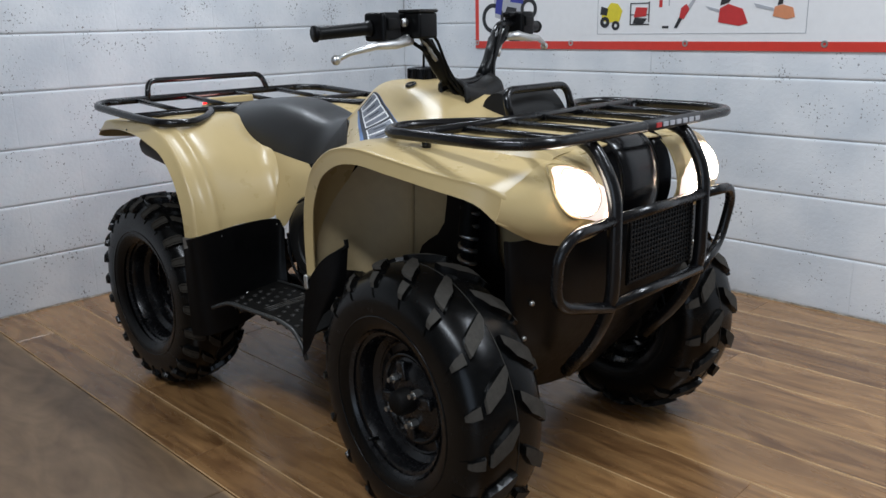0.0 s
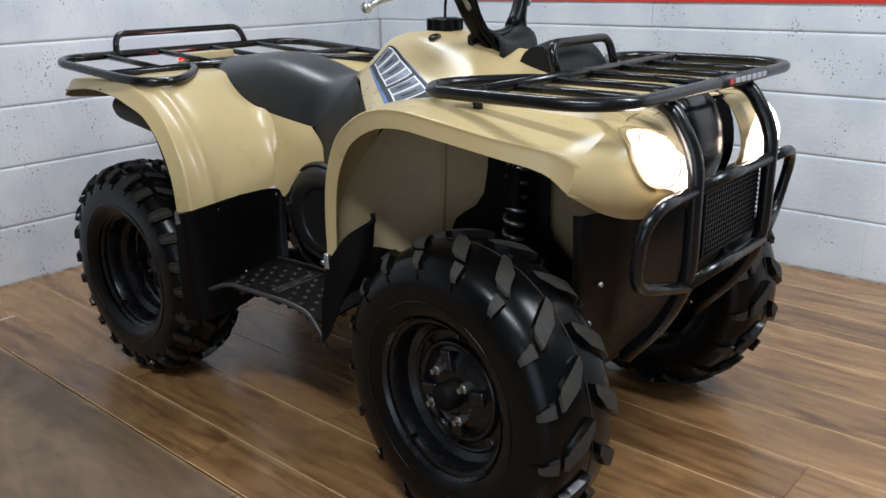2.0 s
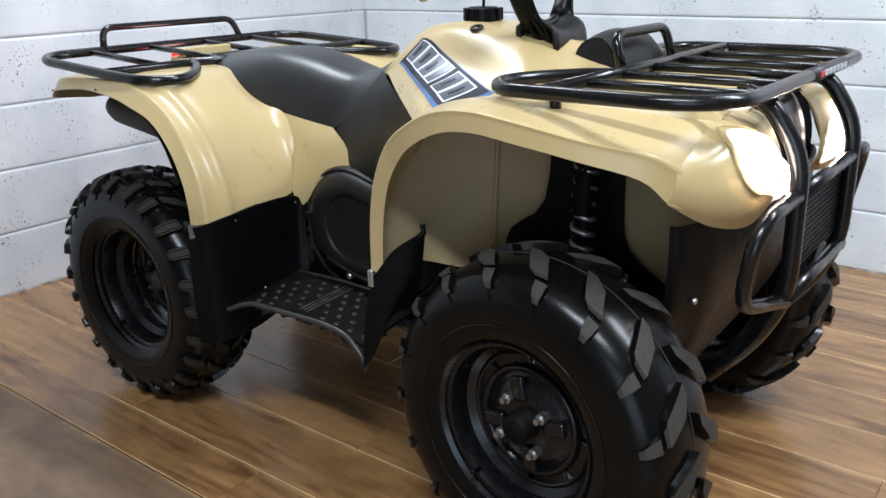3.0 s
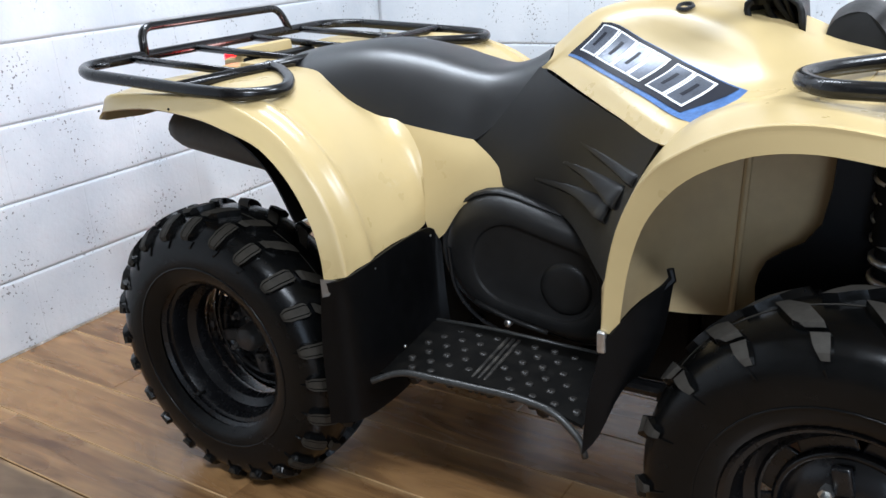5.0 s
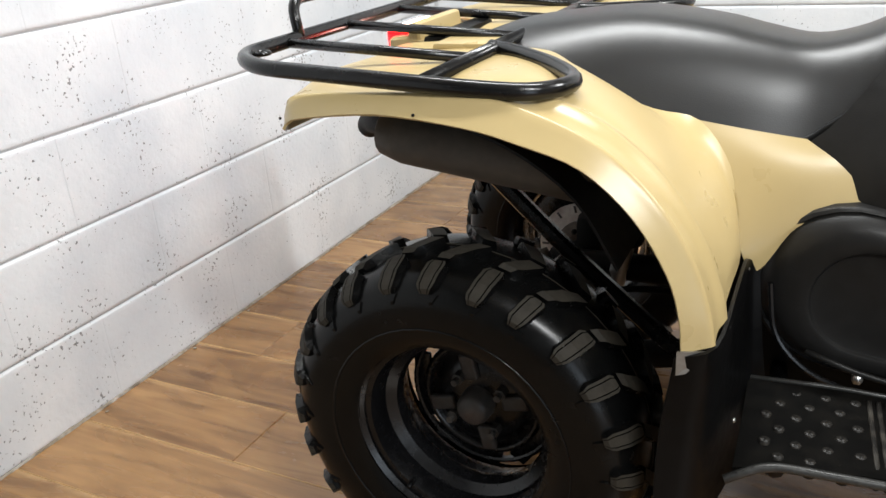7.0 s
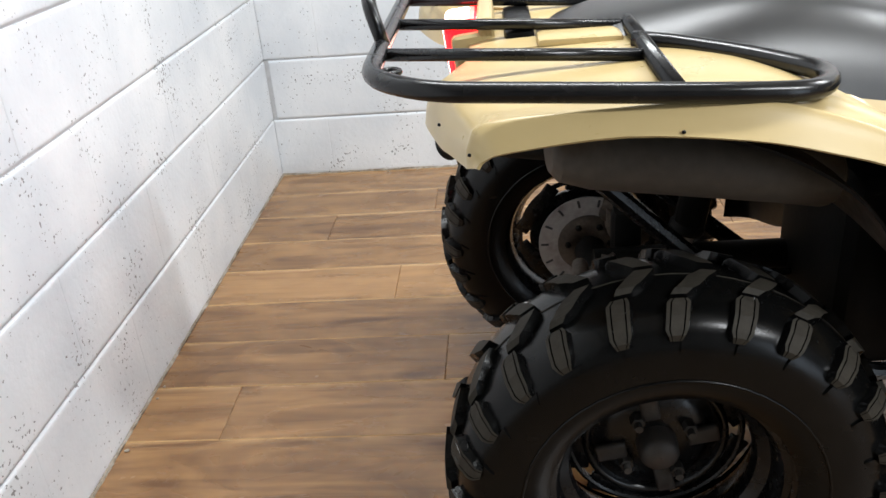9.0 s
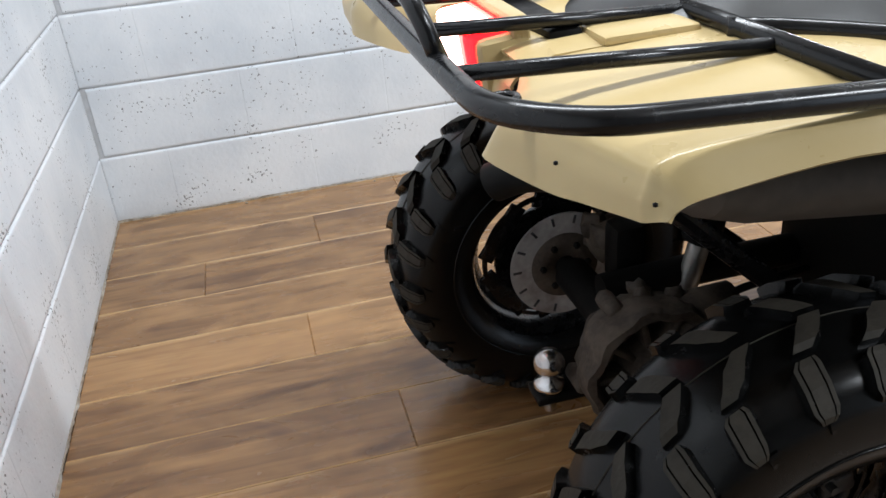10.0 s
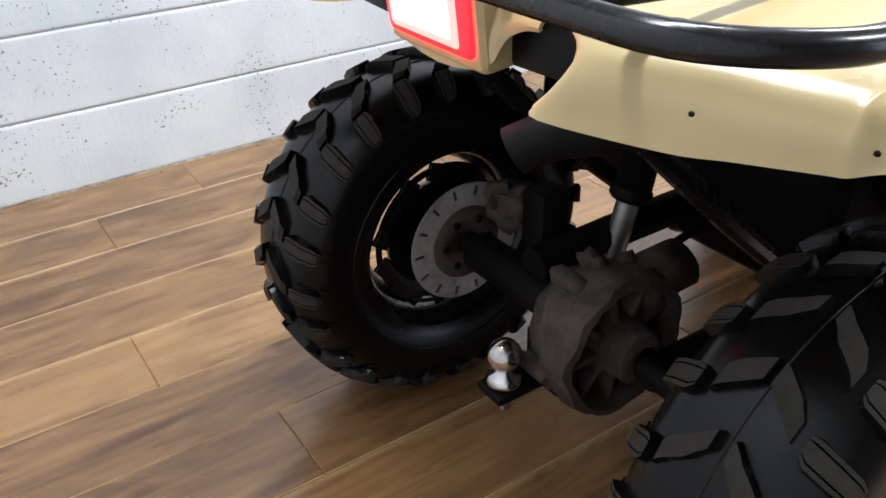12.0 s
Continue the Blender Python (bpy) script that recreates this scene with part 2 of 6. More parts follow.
    nt.links.new(worn.outputs[0], wm.inputs["Factor"])
    nt.links.new(cm.outputs["Result"], wm.inputs["A"])
    wm.inputs["B"].default_value = (0.52, 0.33, 0.15, 1)
    nt.links.new(wm.outputs["Result"], b.inputs["Base Color"])
    rr = nt.nodes.new("ShaderNodeMapRange")
    rr.inputs[3].default_value, rr.inputs[4].default_value = rough + 0.1, rough - 0.06
    nt.links.new(g2.outputs[0], rr.inputs[0])
    nt.links.new(rr.outputs[0], b.inputs["Roughness"])
    bp = nt.nodes.new("ShaderNodeBump")
    bp.inputs["Strength"].default_value, bp.inputs["Distance"].default_value = 0.12, 0.0015
    nt.links.new(g.outputs[0], bp.inputs["Height"])
    nt.links.new(bp.outputs[0], b.inputs["Normal"])
    return m


BLOCK = block_paint()
PLANK = wood("laminate_plank", (0.110, 0.049, 0.018), (0.40, 0.219, 0.087), 0.25)
PLANK.node_tree.nodes["Principled BSDF"].inputs["Specular IOR Level"].default_value = 0.7
SHEET = wood("brown_sheet_board", (0.12, 0.072, 0.038), (0.24, 0.155, 0.085), 0.42, (5.0, 9.0, 9.0))
PEDGE = material("worn_plank_edge", (0.50, 0.32, 0.15), 0.4, var=0.35, scale=4)
SUB = material("dark_underlay", (0.09, 0.055, 0.03), 0.8, var=0.2)


# ---- mesh helpers ----
def link_mesh(name, bm, mat, smooth=True):
    me = bpy.data.meshes.new(name)
    bmesh.ops.recalc_face_normals(bm, faces=bm.faces)
    for f in bm.faces:
        f.smooth = smooth
    bm.to_mesh(me)
    bm.free()
    for m in (mat if isinstance(mat, (list, tuple)) else [mat]):
        me.materials.append(m)
    return new(name, me)


def part(name, bm, mat, parent=None, label="", smooth=True):
    ob = link_mesh(name, bm, mat, smooth)
    if parent is not None:
        ob.parent = parent
    if label:
        tagged(ob, label)
    return ob


def sharp(ob, degrees=35):
    me = ob.data
    bm = bmesh.new()
    bm.from_mesh(me)
    lim = radians(degrees)
    for e in bm.edges:
        if len(e.link_faces) == 2 and e.calc_face_angle(0) > lim:
            e.smooth = False
    bm.to_mesh(me)
    bm.free()
    return ob


def box(bm, lo, hi, bevel=0.0, seg=2, m=None):
    r = bmesh.ops.create_cube(bm, size=1)
    vs = r["verts"]
    for v in vs:
        v.co = Vector([lo[k] + (v.co[k] + 0.5) * (hi[k] - lo[k]) for k in range(3)])
    if bevel:
        es = list({e for v in vs for e in v.link_edges})
        out = bmesh.ops.bevel(bm, geom=es, offset=bevel, segments=seg, affect="EDGES", profile=0.6)
        vs = list({v for f in out["faces"] for v in f.verts} | {v for v in vs if v.is_valid})
    if m is not None:
        bmesh.ops.transform(bm, matrix=m, verts=vs)
    return vs


def fillet(pts, r, n=5):
    """A polyline with its inner corners rounded by the radius r."""
    P = [Vector(p) for p in pts]
    out = [P[0]]
    for a, b, c in zip(P, P[1:], P[2:]):
        d1, d2 = (a - b), (c - b)
        k = min(r, d1.length * 0.48, d2.length * 0.48)
        p, q = b + d1.normalized() * k, b + d2.normalized() * k
        for i in range(n + 1):
            t = i / n
            out.append(p * (1 - t) ** 2 + b * 2 * t * (1 - t) + q * t * t)
    out.append(P[-1])
    return out


def tube(bm, pts, r, n=10, closed=False, bend=0.0, radii=None, caps=True):
    """Sweeps a circle of radius r along a line of points."""
    P = fillet(pts, bend) if bend and not closed else [Vector(p) for p in pts]
    rings, prev = [], None
    N = len(P)
    for i, p in enumerate(P):
        a = P[i - 1] if (i > 0 or closed) else P[i]
        b = P[(i + 1) % N] if (i < N - 1 or closed) else P[i]
        t = (b - a).normalized()
        if prev is None:
            up = Vector((0, 0, 1)) if abs(t.z) < 0.9 else Vector((1, 0, 0))
            x = t.cross(up).normalized()
        else:
            x = (prev - t * prev.dot(t)).normalized()
        prev = x
        y = t.cross(x)
        rr = radii[i] if radii else r
        rings.append([bm.verts.new(p + (x * math.cos(2 * math.pi * k / n) + y * math.sin(2 * math.pi * k / n)) * rr) for k in range(n)])
    pairs = list(zip(rings, rings[1:])) + ([(rings[-1], rings[0])] if closed else [])
    for r0, r1 in pairs:
        for k in range(n):
            bm.faces.new((r0[k], r0[(k + 1) % n], r1[(k + 1) % n], r1[k]))
    if caps and not closed:
        bm.faces.new(rings[0][::-1])
        bm.faces.new(rings[-1])


def spline(vals, t):
    """Catmull-Rom through a list of vectors, t from 0 to len - 1."""
    n = len(vals)
    i = min(int(t), n - 2)
    f = t - i
    p1, p2 = vals[i], vals[i + 1]
    p0 = vals[i - 1] if i > 0 else p1 * 2 - p2
    p3 = vals[i + 2] if i < n - 2 else p2 * 2 - p1
    return 0.5 * ((2 * p1) + (p2 - p0) * f + (2 * p0 - 5 * p1 + 4 * p2 - p3) * f * f + (3 * p1 - p0 - 3 * p2 + p3) * f ** 3)


def surf(grid, a, b):
    """A point of the smooth surface through a grid of places, at row a and column b."""
    return spline([spline(row, b) for row in grid], a)


def as_grid(rows, s=1):
    return [[Vector((p[0], p[1] * s, p[2])) for p in row] for row in rows]


def tight(grid, c, near=0.16):
    """Turns the smooth surface over more sharply along its column c."""
    return [row[:c] + [row[c - 1].lerp(row[c], 1 - near), row[c], row[c].lerp(row[c + 1], near * 1.6)] + row[c + 1:] for row in grid]


def sheet(bm, grid, sub=4, thick=0.004, inside=(0.6, 0.0, 0.55)):
    """A smooth shell of even thickness over a grid of places."""
    R, Cn = len(grid), len(grid[0])
    A = [i / sub for i in range((R - 1) * sub + 1)]
    B = [j / sub for j in range((Cn - 1) * sub + 1)]
    top = [[surf(grid, a, b) for b in B] for a in A]

    def normal(i, j):
        du = top[min(i + 1, len(A) - 1)][j] - top[max(i - 1, 0)][j]
        dv = top[i][min(j + 1, len(B) - 1)] - top[i][max(j - 1, 0)]
        nn = du.cross(dv)
        return nn.normalized() if nn.length > 1e-9 else Vector((0, 0, 1))
    mid = top[len(A) // 2][len(B) // 2]
    thick = abs(thick) * (1 if normal(len(A) // 2, len(B) // 2).dot(mid - Vector(inside)) > 0 else -1)
    va = [[bm.verts.new(top[i][j]) for j in range(len(B))] for i in range(len(A))]
    vb = [[bm.verts.new(top[i][j] - normal(i, j) * thick) for j in range(len(B))] for i in range(len(A))]
    for i in range(len(A) - 1):
        for j in range(len(B) - 1):
            bm.faces.new((va[i][j], va[i + 1][j], va[i + 1][j + 1], va[i][j + 1]))
            bm.faces.new((vb[i][j], vb[i][j + 1], vb[i + 1][j + 1], vb[i + 1][j]))
    for i in range(len(A) - 1):
        for j in (0, len(B) - 1):
            bm.faces.new((va[i][j], vb[i][j], vb[i + 1][j], va[i + 1][j]))
    for j in range(len(B) - 1):
        for i in (0, len(A) - 1):
            bm.faces.new((va[i][j], va[i][j + 1], vb[i][j + 1], vb[i][j]))


def lathe(bm, prof, n=48, closed=False, a0=0.0, a1=2 * math.pi):
    """Turns a profile of (radius, along y) about the y axis."""
    full = abs(a1 - a0 - 2 * math.pi) < 1e-6
    cnt = n if full else n + 1
    rings = [[bm.verts.new((r * math.cos(a0 + (a1 - a0) * k / n), y, r * math.sin(a0 + (a1 - a0) * k / n))) for r, y in prof] for k in range(cnt)]
    m = len(prof)
    for k in range(n):
        p, q = rings[k], rings[(k + 1) % cnt]
        for j in range(m if closed else m - 1):
            bm.faces.new((p[j], p[(j + 1) % m], q[(j + 1) % m], q[j]))
    return rings


def pod(bm, outline, y0, steps):
    """A rounded cover: an outline in (u, z) that stands off the plane y0 in steps of (offset, inset factor)."""
    cx = sum(p[0] for p in outline) / len(outline)
    cz = sum(p[1] for p in outline) / len(outline)
    rings = [[bm.verts.new((cx + (u - cx) * k, y0 + d, cz + (z - cz) * k)) for u, z in outline] for d, k in steps]
    n = len(outline)
    for r0, r1 in zip(rings, rings[1:]):
        for k in range(n):
            bm.faces.new((r0[k], r0[(k + 1) % n], r1[(k + 1) % n], r1[k]))
    bm.faces.new(rings[-1])
    bm.faces.new(rings[0][::-1])


def hull2(c1, r1, c2, r2, n=14):
    """The outline round two circles in the (u, z) plane."""
    d = math.atan2(c2[1] - c1[1], c2[0] - c1[0])
    L = math.hypot(c2[0] - c1[0], c2[1] - c1[1])
    k = math.acos(max(-1, min(1, (r1 - r2) / L)))
    out = []
    for i in range(n + 1):
        a = d + k + (2 * math.pi - 2 * k) * i / n
        out.append((c1[0] + r1 * math.cos(a), c1[1] + r1 * math.sin(a)))
    for i in range(n + 1):
        a = d - k + 2 * k * i / n
        out.append((c2[0] + r2 * math.cos(a), c2[1] + r2 * math.sin(a)))
    return out


def cyl(bm, p, q, r, n=14, bevel=0.0):
    p, q = Vector(p), Vector(q)
    d = (q - p).normalized()
    if bevel:
        tube(bm, [p, p + d * 1e-4, p + d * bevel, q - d * bevel, q - d * 1e-4, q], r, n, radii=[r - bevel, r - bevel, r, r, r - bevel, r - bevel])
    else:
        tube(bm, [p, q], r, n)


# ---- the room ----
ROOM_X, ROOM_Y, ROOM_H = 5.4, -5.0, 2.7
LAP = 0.225


def plain(name, lo, hi, mat, kind="structure", label="", category=""):
    bm = bmesh.new()
    box(bm, lo, hi)
    ob = link_mesh(name, bm, mat, False)
    return tagged(ob, label, category, kind=kind)


floor = plain("floor", (-0.2, ROOM_Y - 0.2, -0.12), (ROOM_X + 0.2, 0.2, -0.012), SUB, label="brown wood laminate plank floor with a sheet board beside it", category="floor")
wall_rear = plain("wall_west", (-0.2, ROOM_Y - 0.2, -0.012), (-0.006, 0.2, ROOM_H), MORTAR, label="white painted concrete block wall with open pits", category="wall")
wall_left = plain("wall_north", (-0.006, 0.006, -0.012), (ROOM_X + 0.2, 0.2, ROOM_H), MORTAR, label="white painted concrete block wall behind the banner", category="wall")
# unseen walls and ceiling, added to close the room and hold down fill light
plain("wall_east", (ROOM_X, ROOM_Y - 0.2, -0.012), (ROOM_X + 0.2, 0.006, ROOM_H), FARW, label="unseen grey wall that closes the room", category="wall")
bm = bmesh.new()
box(bm, (-0.006, ROOM_Y - 0.2, -0.012), (DOOR[0], ROOM_Y, ROOM_H))
box(bm, (DOOR[1], ROOM_Y - 0.2, -0.012), (ROOM_X, ROOM_Y, ROOM_H))
box(bm, (DOOR[0], ROOM_Y - 0.2, DOOR[2]), (DOOR[1], ROOM_Y, ROOM_H))
tagged(link_mesh("wall_south", bm, FARW, False), "unseen grey wall that closes the room, with an open doorway", "wall", kind="structure")
plain("ceiling", (-0.2, ROOM_Y - 0.2, ROOM_H), (ROOM_X + 0.2, 0.2, ROOM_H + 0.1), CEIL, label="unseen pale grey ceiling that closes the room", category="ceiling")
for place, watts in LAMPS:
    bm = bmesh.new()
    box(bm, (place[0] - 0.75, place[1] - 0.11, place[2] + 0.02), (place[0] + 0.75, place[1] + 0.11, ROOM_H), 0.01)
    tagged(link_mesh("ceiling_light", bm, WHITE, False), "long white tube light fitted to the ceiling", "ceiling light", "ceiling tube lights")

# ---- the quad bike ----
# its own axes: x ahead from the rear axle, y to its left, z up
bike = tagged(new("quad_bike"), "tan and black utility quad bike with lit headlights and steel racks", "quad bike")
bike.matrix_world = pose(1.04, -1.635, 0)


def bpart(name, bm, mat, label="", parent=None, smooth=True, crease=35):
    ob = part(name, bm, mat, parent or bike, label, smooth)
    return sharp(ob, crease) if crease else ob


# wheels
def tyre_section(phi, w, R, r0=0.228, low=0.09, nose=0.72):
    c, s = math.cos(phi), math.sin(phi)
    r = r0 + (R - r0) * abs(c) ** nose if c >= 0 else r0 - low * abs(c) ** 0.8
    return r, 0.5 * w * math.copysign(abs(s) ** 0.72, s)


def tyre_mesh(w, R):
    bm = bmesh.new()
    lim = radians(128)
    lathe(bm, [tyre_section(-lim + 2 * lim * i / 30, w, R) for i in range(31)], 64)
    return bm


def lug_mesh(w, R, strip, half, height, top):
    """One tread lug, a strip of (angle across, angle along, width factor) that wraps over the shoulder."""
    bm = bmesh.new()
    fine, rows = [], []
    for (p0, t0, k0), (p1, t1, k1) in zip(strip, strip[1:]):
        for q in range(2):
            f = q / 2
            fine.append((p0 + (p1 - p0) * f, t0 + (t1 - t0) * f, k0 + (k1 - k0) * f))
    fine.append(strip[-1])
    for i, (phi, dth, k) in enumerate(fine):
        r, y = tyre_section(phi, w, R)
        r2, y2 = tyre_section(phi + 0.01, w, R)
        nr, ny = (y2 - y), -(r2 - r)
        L = math.hypot(nr, ny) or 1
        nr, ny = nr / L, ny / L
        if nr * math.cos(phi) + ny * math.sin(phi) < 0:
            nr, ny = -nr, -ny
        h = height * (0.55 if i == len(fine) - 1 else 1)
        row = []
        g_ = h - (0.0024 if 0 < i < len(fine) - 1 and height == 0.012 else 0)
        for side, out, sh in ((-1, -0.004, 1.15), (-1, h, 0.90), (-1, h, 0.62), (-1, g_, 0.56), (-1, h, 0.50), (1, h, 0.50), (1, g_, 0.56), (1, h, 0.62), (1, h, 0.90), (1, -0.004, 1.15)):
            th = dth + side * half * k * sh
            rr, yy = r + nr * out, y + ny * out
            row.append(bm.verts.new((rr * math.cos(th), yy, rr * math.sin(th))))
        rows.append(row)
    for a, b in zip(rows, rows[1:]):
        for k in range(9):
            f = bm.faces.new((a[k], a[k + 1], b[k + 1], b[k]))
            if (k in (1, 4, 7) if height == 0.012 else 0 < k < 8) and height > 0.006:
                f.material_index = 1
    bm.faces.new(rows[0][::-1])
    bm.faces.new(rows[-1])
    bmesh.ops.recalc_face_normals(bm, faces=bm.faces)
    me = bpy.data.meshes.new("tread_lug")
    bm.to_mesh(me)
    bm.free()
    me.materials.append(RUBBER)
    me.materials.append(top)
    return me


def front_lugs():
    out = []
    for side in (-1, 1):
        sh = 0.5 if side > 0 else 0.0
        out.append((side, 17, sh, [(side * 0.03, 0.13, 0.55), (side * 0.16, 0.06, 1.1), (side * 0.52, -0.03, 1.1), (side * 0.60, -0.06, 0.8)], 0.062, 0.0135))
        out.append((side, 17, sh, [(side * 0.70, -0.085, 0.9), (side * 0.92, -0.10, 0.8), (side * 1.16, -0.12, 0.45)], 0.052, 0.009))
        out.append((side, 17, sh + 0.1, [(side * 1.18, -0.13, 0.22), (side * 1.42, -0.165, 0.10)], 0.046, 0.003))
    return out


def rear_lugs():
    out = []
    for side in (-1, 1):
        # blocks that meet at the middle, then blocks set apart, each followed by a grooved shoulder lug
        out.append((side, 12, 0.11, [(side * 0.012, 0.055, 0.95), (side * 0.08, 0.085, 1.05), (side * 0.20, 0.125, 1.05), (side * 0.30, 0.165, 0.85)], 0.046, 0.013))
        out.append((side, 12, 0.11, [(side * 0.42, 0.185, 0.70), (side * 0.50, 0.195, 1.0), (side * 1.02, 0.220, 1.0), (side * 1.20, 0.225, 0.55)], 0.054, 0.012))
        out.append((side, 12, 0.61, [(side * 0.035, 0.055, 0.80), (side * 0.14, 0.110, 1.0), (side * 0.32, 0.160, 1.0), (side * 0.42, 0.205, 0.8)], 0.046, 0.013))
        out.append((side, 12, 0.61, [(side * 0.54, 0.210, 0.70), (side * 0.60, 0.215, 1.0), (side * 1.02, 0.240, 1.0), (side * 1.20, 0.245, 0.55)], 0.054, 0.012))
        out.append((side, 24, 0.62, [(side * 1.20, 0.09, 0.40), (side * 1.28, 0.10, 0.30), (side * 1.40, 0.11, 0.12)], 0.060, 0.003))
    return out


FR, RR = 0.319, 0.313
LUG_H = 0.011


def tyre(place, w, R, lugs, turn, top, label):
    ob = bpart("tyre", tyre_mesh(w, R - LUG_H), RUBBER, label)
    ob.matrix_local = Matrix.Translation(place) @ Matrix.Rotation(radians(turn), 4, "Z")
    for side in (-1, 1):
        for rad, off in ((0.205, 0.985), (0.246, 0.95)):
            bm = bmesh.new()
            tube(bm, [(rad * math.cos(2 * math.pi * k / 48), side * 0.5 * w * off, rad * math.sin(2 * math.pi * k / 48)) for k in range(48)], 0.0026, 5, closed=True)
            part("sidewall_ring", bm, RUBBER, ob)
    bm = bmesh.new()
    tube(bm, [((R - LUG_H + 0.0004) * math.cos(2 * math.pi * k / 72), 0, (R - LUG_H + 0.0004) * math.sin(2 * math.pi * k / 72)) for k in range(72)], 0.0011, 4, closed=True)
    part("mould_seam", bm, top, ob)
    for side, n, shift, strip, half, high in lugs:
        me = lug_mesh(w, R - LUG_H, strip, half, high, top)
        for k in range(n):
            q = new("tread_lug", me)
            q.parent = ob
            q.matrix_local = Matrix.Rotation(-2 * math.pi * (k + shift) / n, 4, "Y")
    return ob


def rim_mesh(w, face, front):
    """A pressed steel rim about y, its outer side at -y; face: where the centre disc stands."""
    bm = bmesh.new()
    h = 0.5 * w
    barrel = [(0.168, -h + 0.004), (0.174, -h - 0.002), (0.172, -h + 0.008), (0.160, -h + 0.012), (0.153, -h + 0.03), (0.153, -h + 0.05), (0.138, -h + 0.062), (0.134, 0.0), (0.138, h - 0.06), (0.152, h - 0.045), (0.153, h - 0.03), (0.160, h - 0.012), (0.174, h)]
    inner = [(r - 0.0035, y) for r, y in barrel[::-1]]
    lathe(bm, barrel + inner, 56, closed=True)
    # centre disc with openings left between its spokes
    spokes = 5 if not front else 4
    f = face
    lathe(bm, [(0.03, f - 0.014), (0.070, f - 0.012), (0.082, f - 0.004), (0.098, f + 0.004), (0.110, f + 0.006), (0.110, f + 0.011), (0.096, f + 0.010), (0.03, f - 0.006)], 40, closed=True)
    lathe(bm, [(0.1265, f + 0.005), (0.130, f + 0.003), (0.1355, f + 0.006), (0.1355, f + 0.012), (0.1265, f + 0.013)], 48, closed=True)
    return bm


def wheel(name_at, w, face, front, turn, side, label):
    """side: -1 for the right wheel, 1 for the left."""
    rim = bpart("wheel", rim_mesh(w - 0.03, face, front), RIM, label)
    rim.matrix_local = Matrix.Translation(name_at) @ Matrix.Rotation(radians(turn), 4, "Z") @ (Matrix.Rotation(math.pi, 4, "Z") if side > 0 else Matrix.Identity(4))
    cnt, wd = (8, 0.0405) if front else (5, 0.064)
    bm = bmesh.new()
    box(bm, (0.098, face + 0.005, -wd), (0.131, face + 0.0125, wd), 0.003, 2)
    for k in range(cnt):
        if k == 0:
            sp = part("spoke", bm, RIM, rim)
        else:
            sp = new("spoke", sp.data)
            sp.parent = rim
        sp.matrix_local = Matrix.Rotation(-2 * math.pi * (k + 0.5) / cnt, 4, "Y")
    bm = bmesh.new()
    lathe(bm, [(0.094, face + 0.006), (0.098, face - 0.006), (0.104, face - 0.008), (0.109, face - 0.003), (0.110, face + 0.008)], 44)
    part("raised_ring", bm, RIM, rim)
    bm = bmesh.new()
    lathe(bm, [(0.001, face - 0.052), (0.022, face - 0.050), (0.029, face - 0.042), (0.031, face - 0.012), (0.034, face - 0.004)], 24)
    part("hub_cap", bm, DARK if front else CAST, rim)
    bm = bmesh.new()
    n = 4
    cyl(bm, (0, face - 0.030, 0), (0, face - 0.008, 0), 0.0105, 6)
    cyl(bm, (0, face - 0.042, 0), (0, face - 0.028, 0), 0.006, 8)
    for k in range(n):
        a = 2 * math.pi * k / n + 0.6
        if k == 0:
            nut = part("lug_nut", bm, ZINC if front else CAST, rim, smooth=False)
        else:
            nut = new("lug_nut", nut.data)
            nut.parent = rim
        nut.matrix_local = Matrix.Translation((0.055 * math.cos(a), 0, 0.055 * math.sin(a)))
    for k in range(4):
        a = 2 * math.pi * k / 4 + 0.2
        bm = bmesh.new()
        box(bm, (0.045, face - 0.022, -0.014), (0.092, face - 0.009, 0.014), 0.005, 2)
        q = part("pressed_rib", bm, RIM if front else CAST, rim)
        q.matrix_local = Matrix.Rotation(-a, 4, "Y")
    bm = bmesh.new()
    cyl(bm, (0.148, -0.5 * w + 0.03, 0), (0.140, -0.5 * w + 0.002, 0), 0.004, 8)
    v = part("valve", bm, PLAST, rim)
    v.matrix_local = Matrix.Rotation(2.2, 4, "Y")
    return rim


RZ = 0.310
STEER = -6.0
for s in (-1, 1):
    fu, fv, ru = (1.250, -0.426, 0.028) if s < 0 else (1.234, 0.452, -0.018)
    wheel((fu, fv, FR - 0.002), 0.215, -0.038, True, STEER, s, "black pressed steel front wheel")
    tyre((fu, fv, FR - 0.002), 0.212, FR, front_lugs(), STEER, LUGF, "black mud tyre with deep chevron lugs")
    rv = -0.412 if s < 0 else 0.398
    wheel((ru, rv, RZ), 0.182, 0.045, False, 0, s, "deep dished black rear wheel")
    tyre((ru, rv, RZ), 0.207, RR, rear_lugs(), 0, LUGTOP, "wide black mud tyre with worn block lugs")

# the body flares towards the tail, and its sides sweep ahead of the middle
def flare(p, sweep):
    side = math.hypot(p.y, 0.04) - 0.04
    return Vector((p.x + 0.008 + sweep * side, p.y * (1.083 - 0.076 * p.x), p.z))


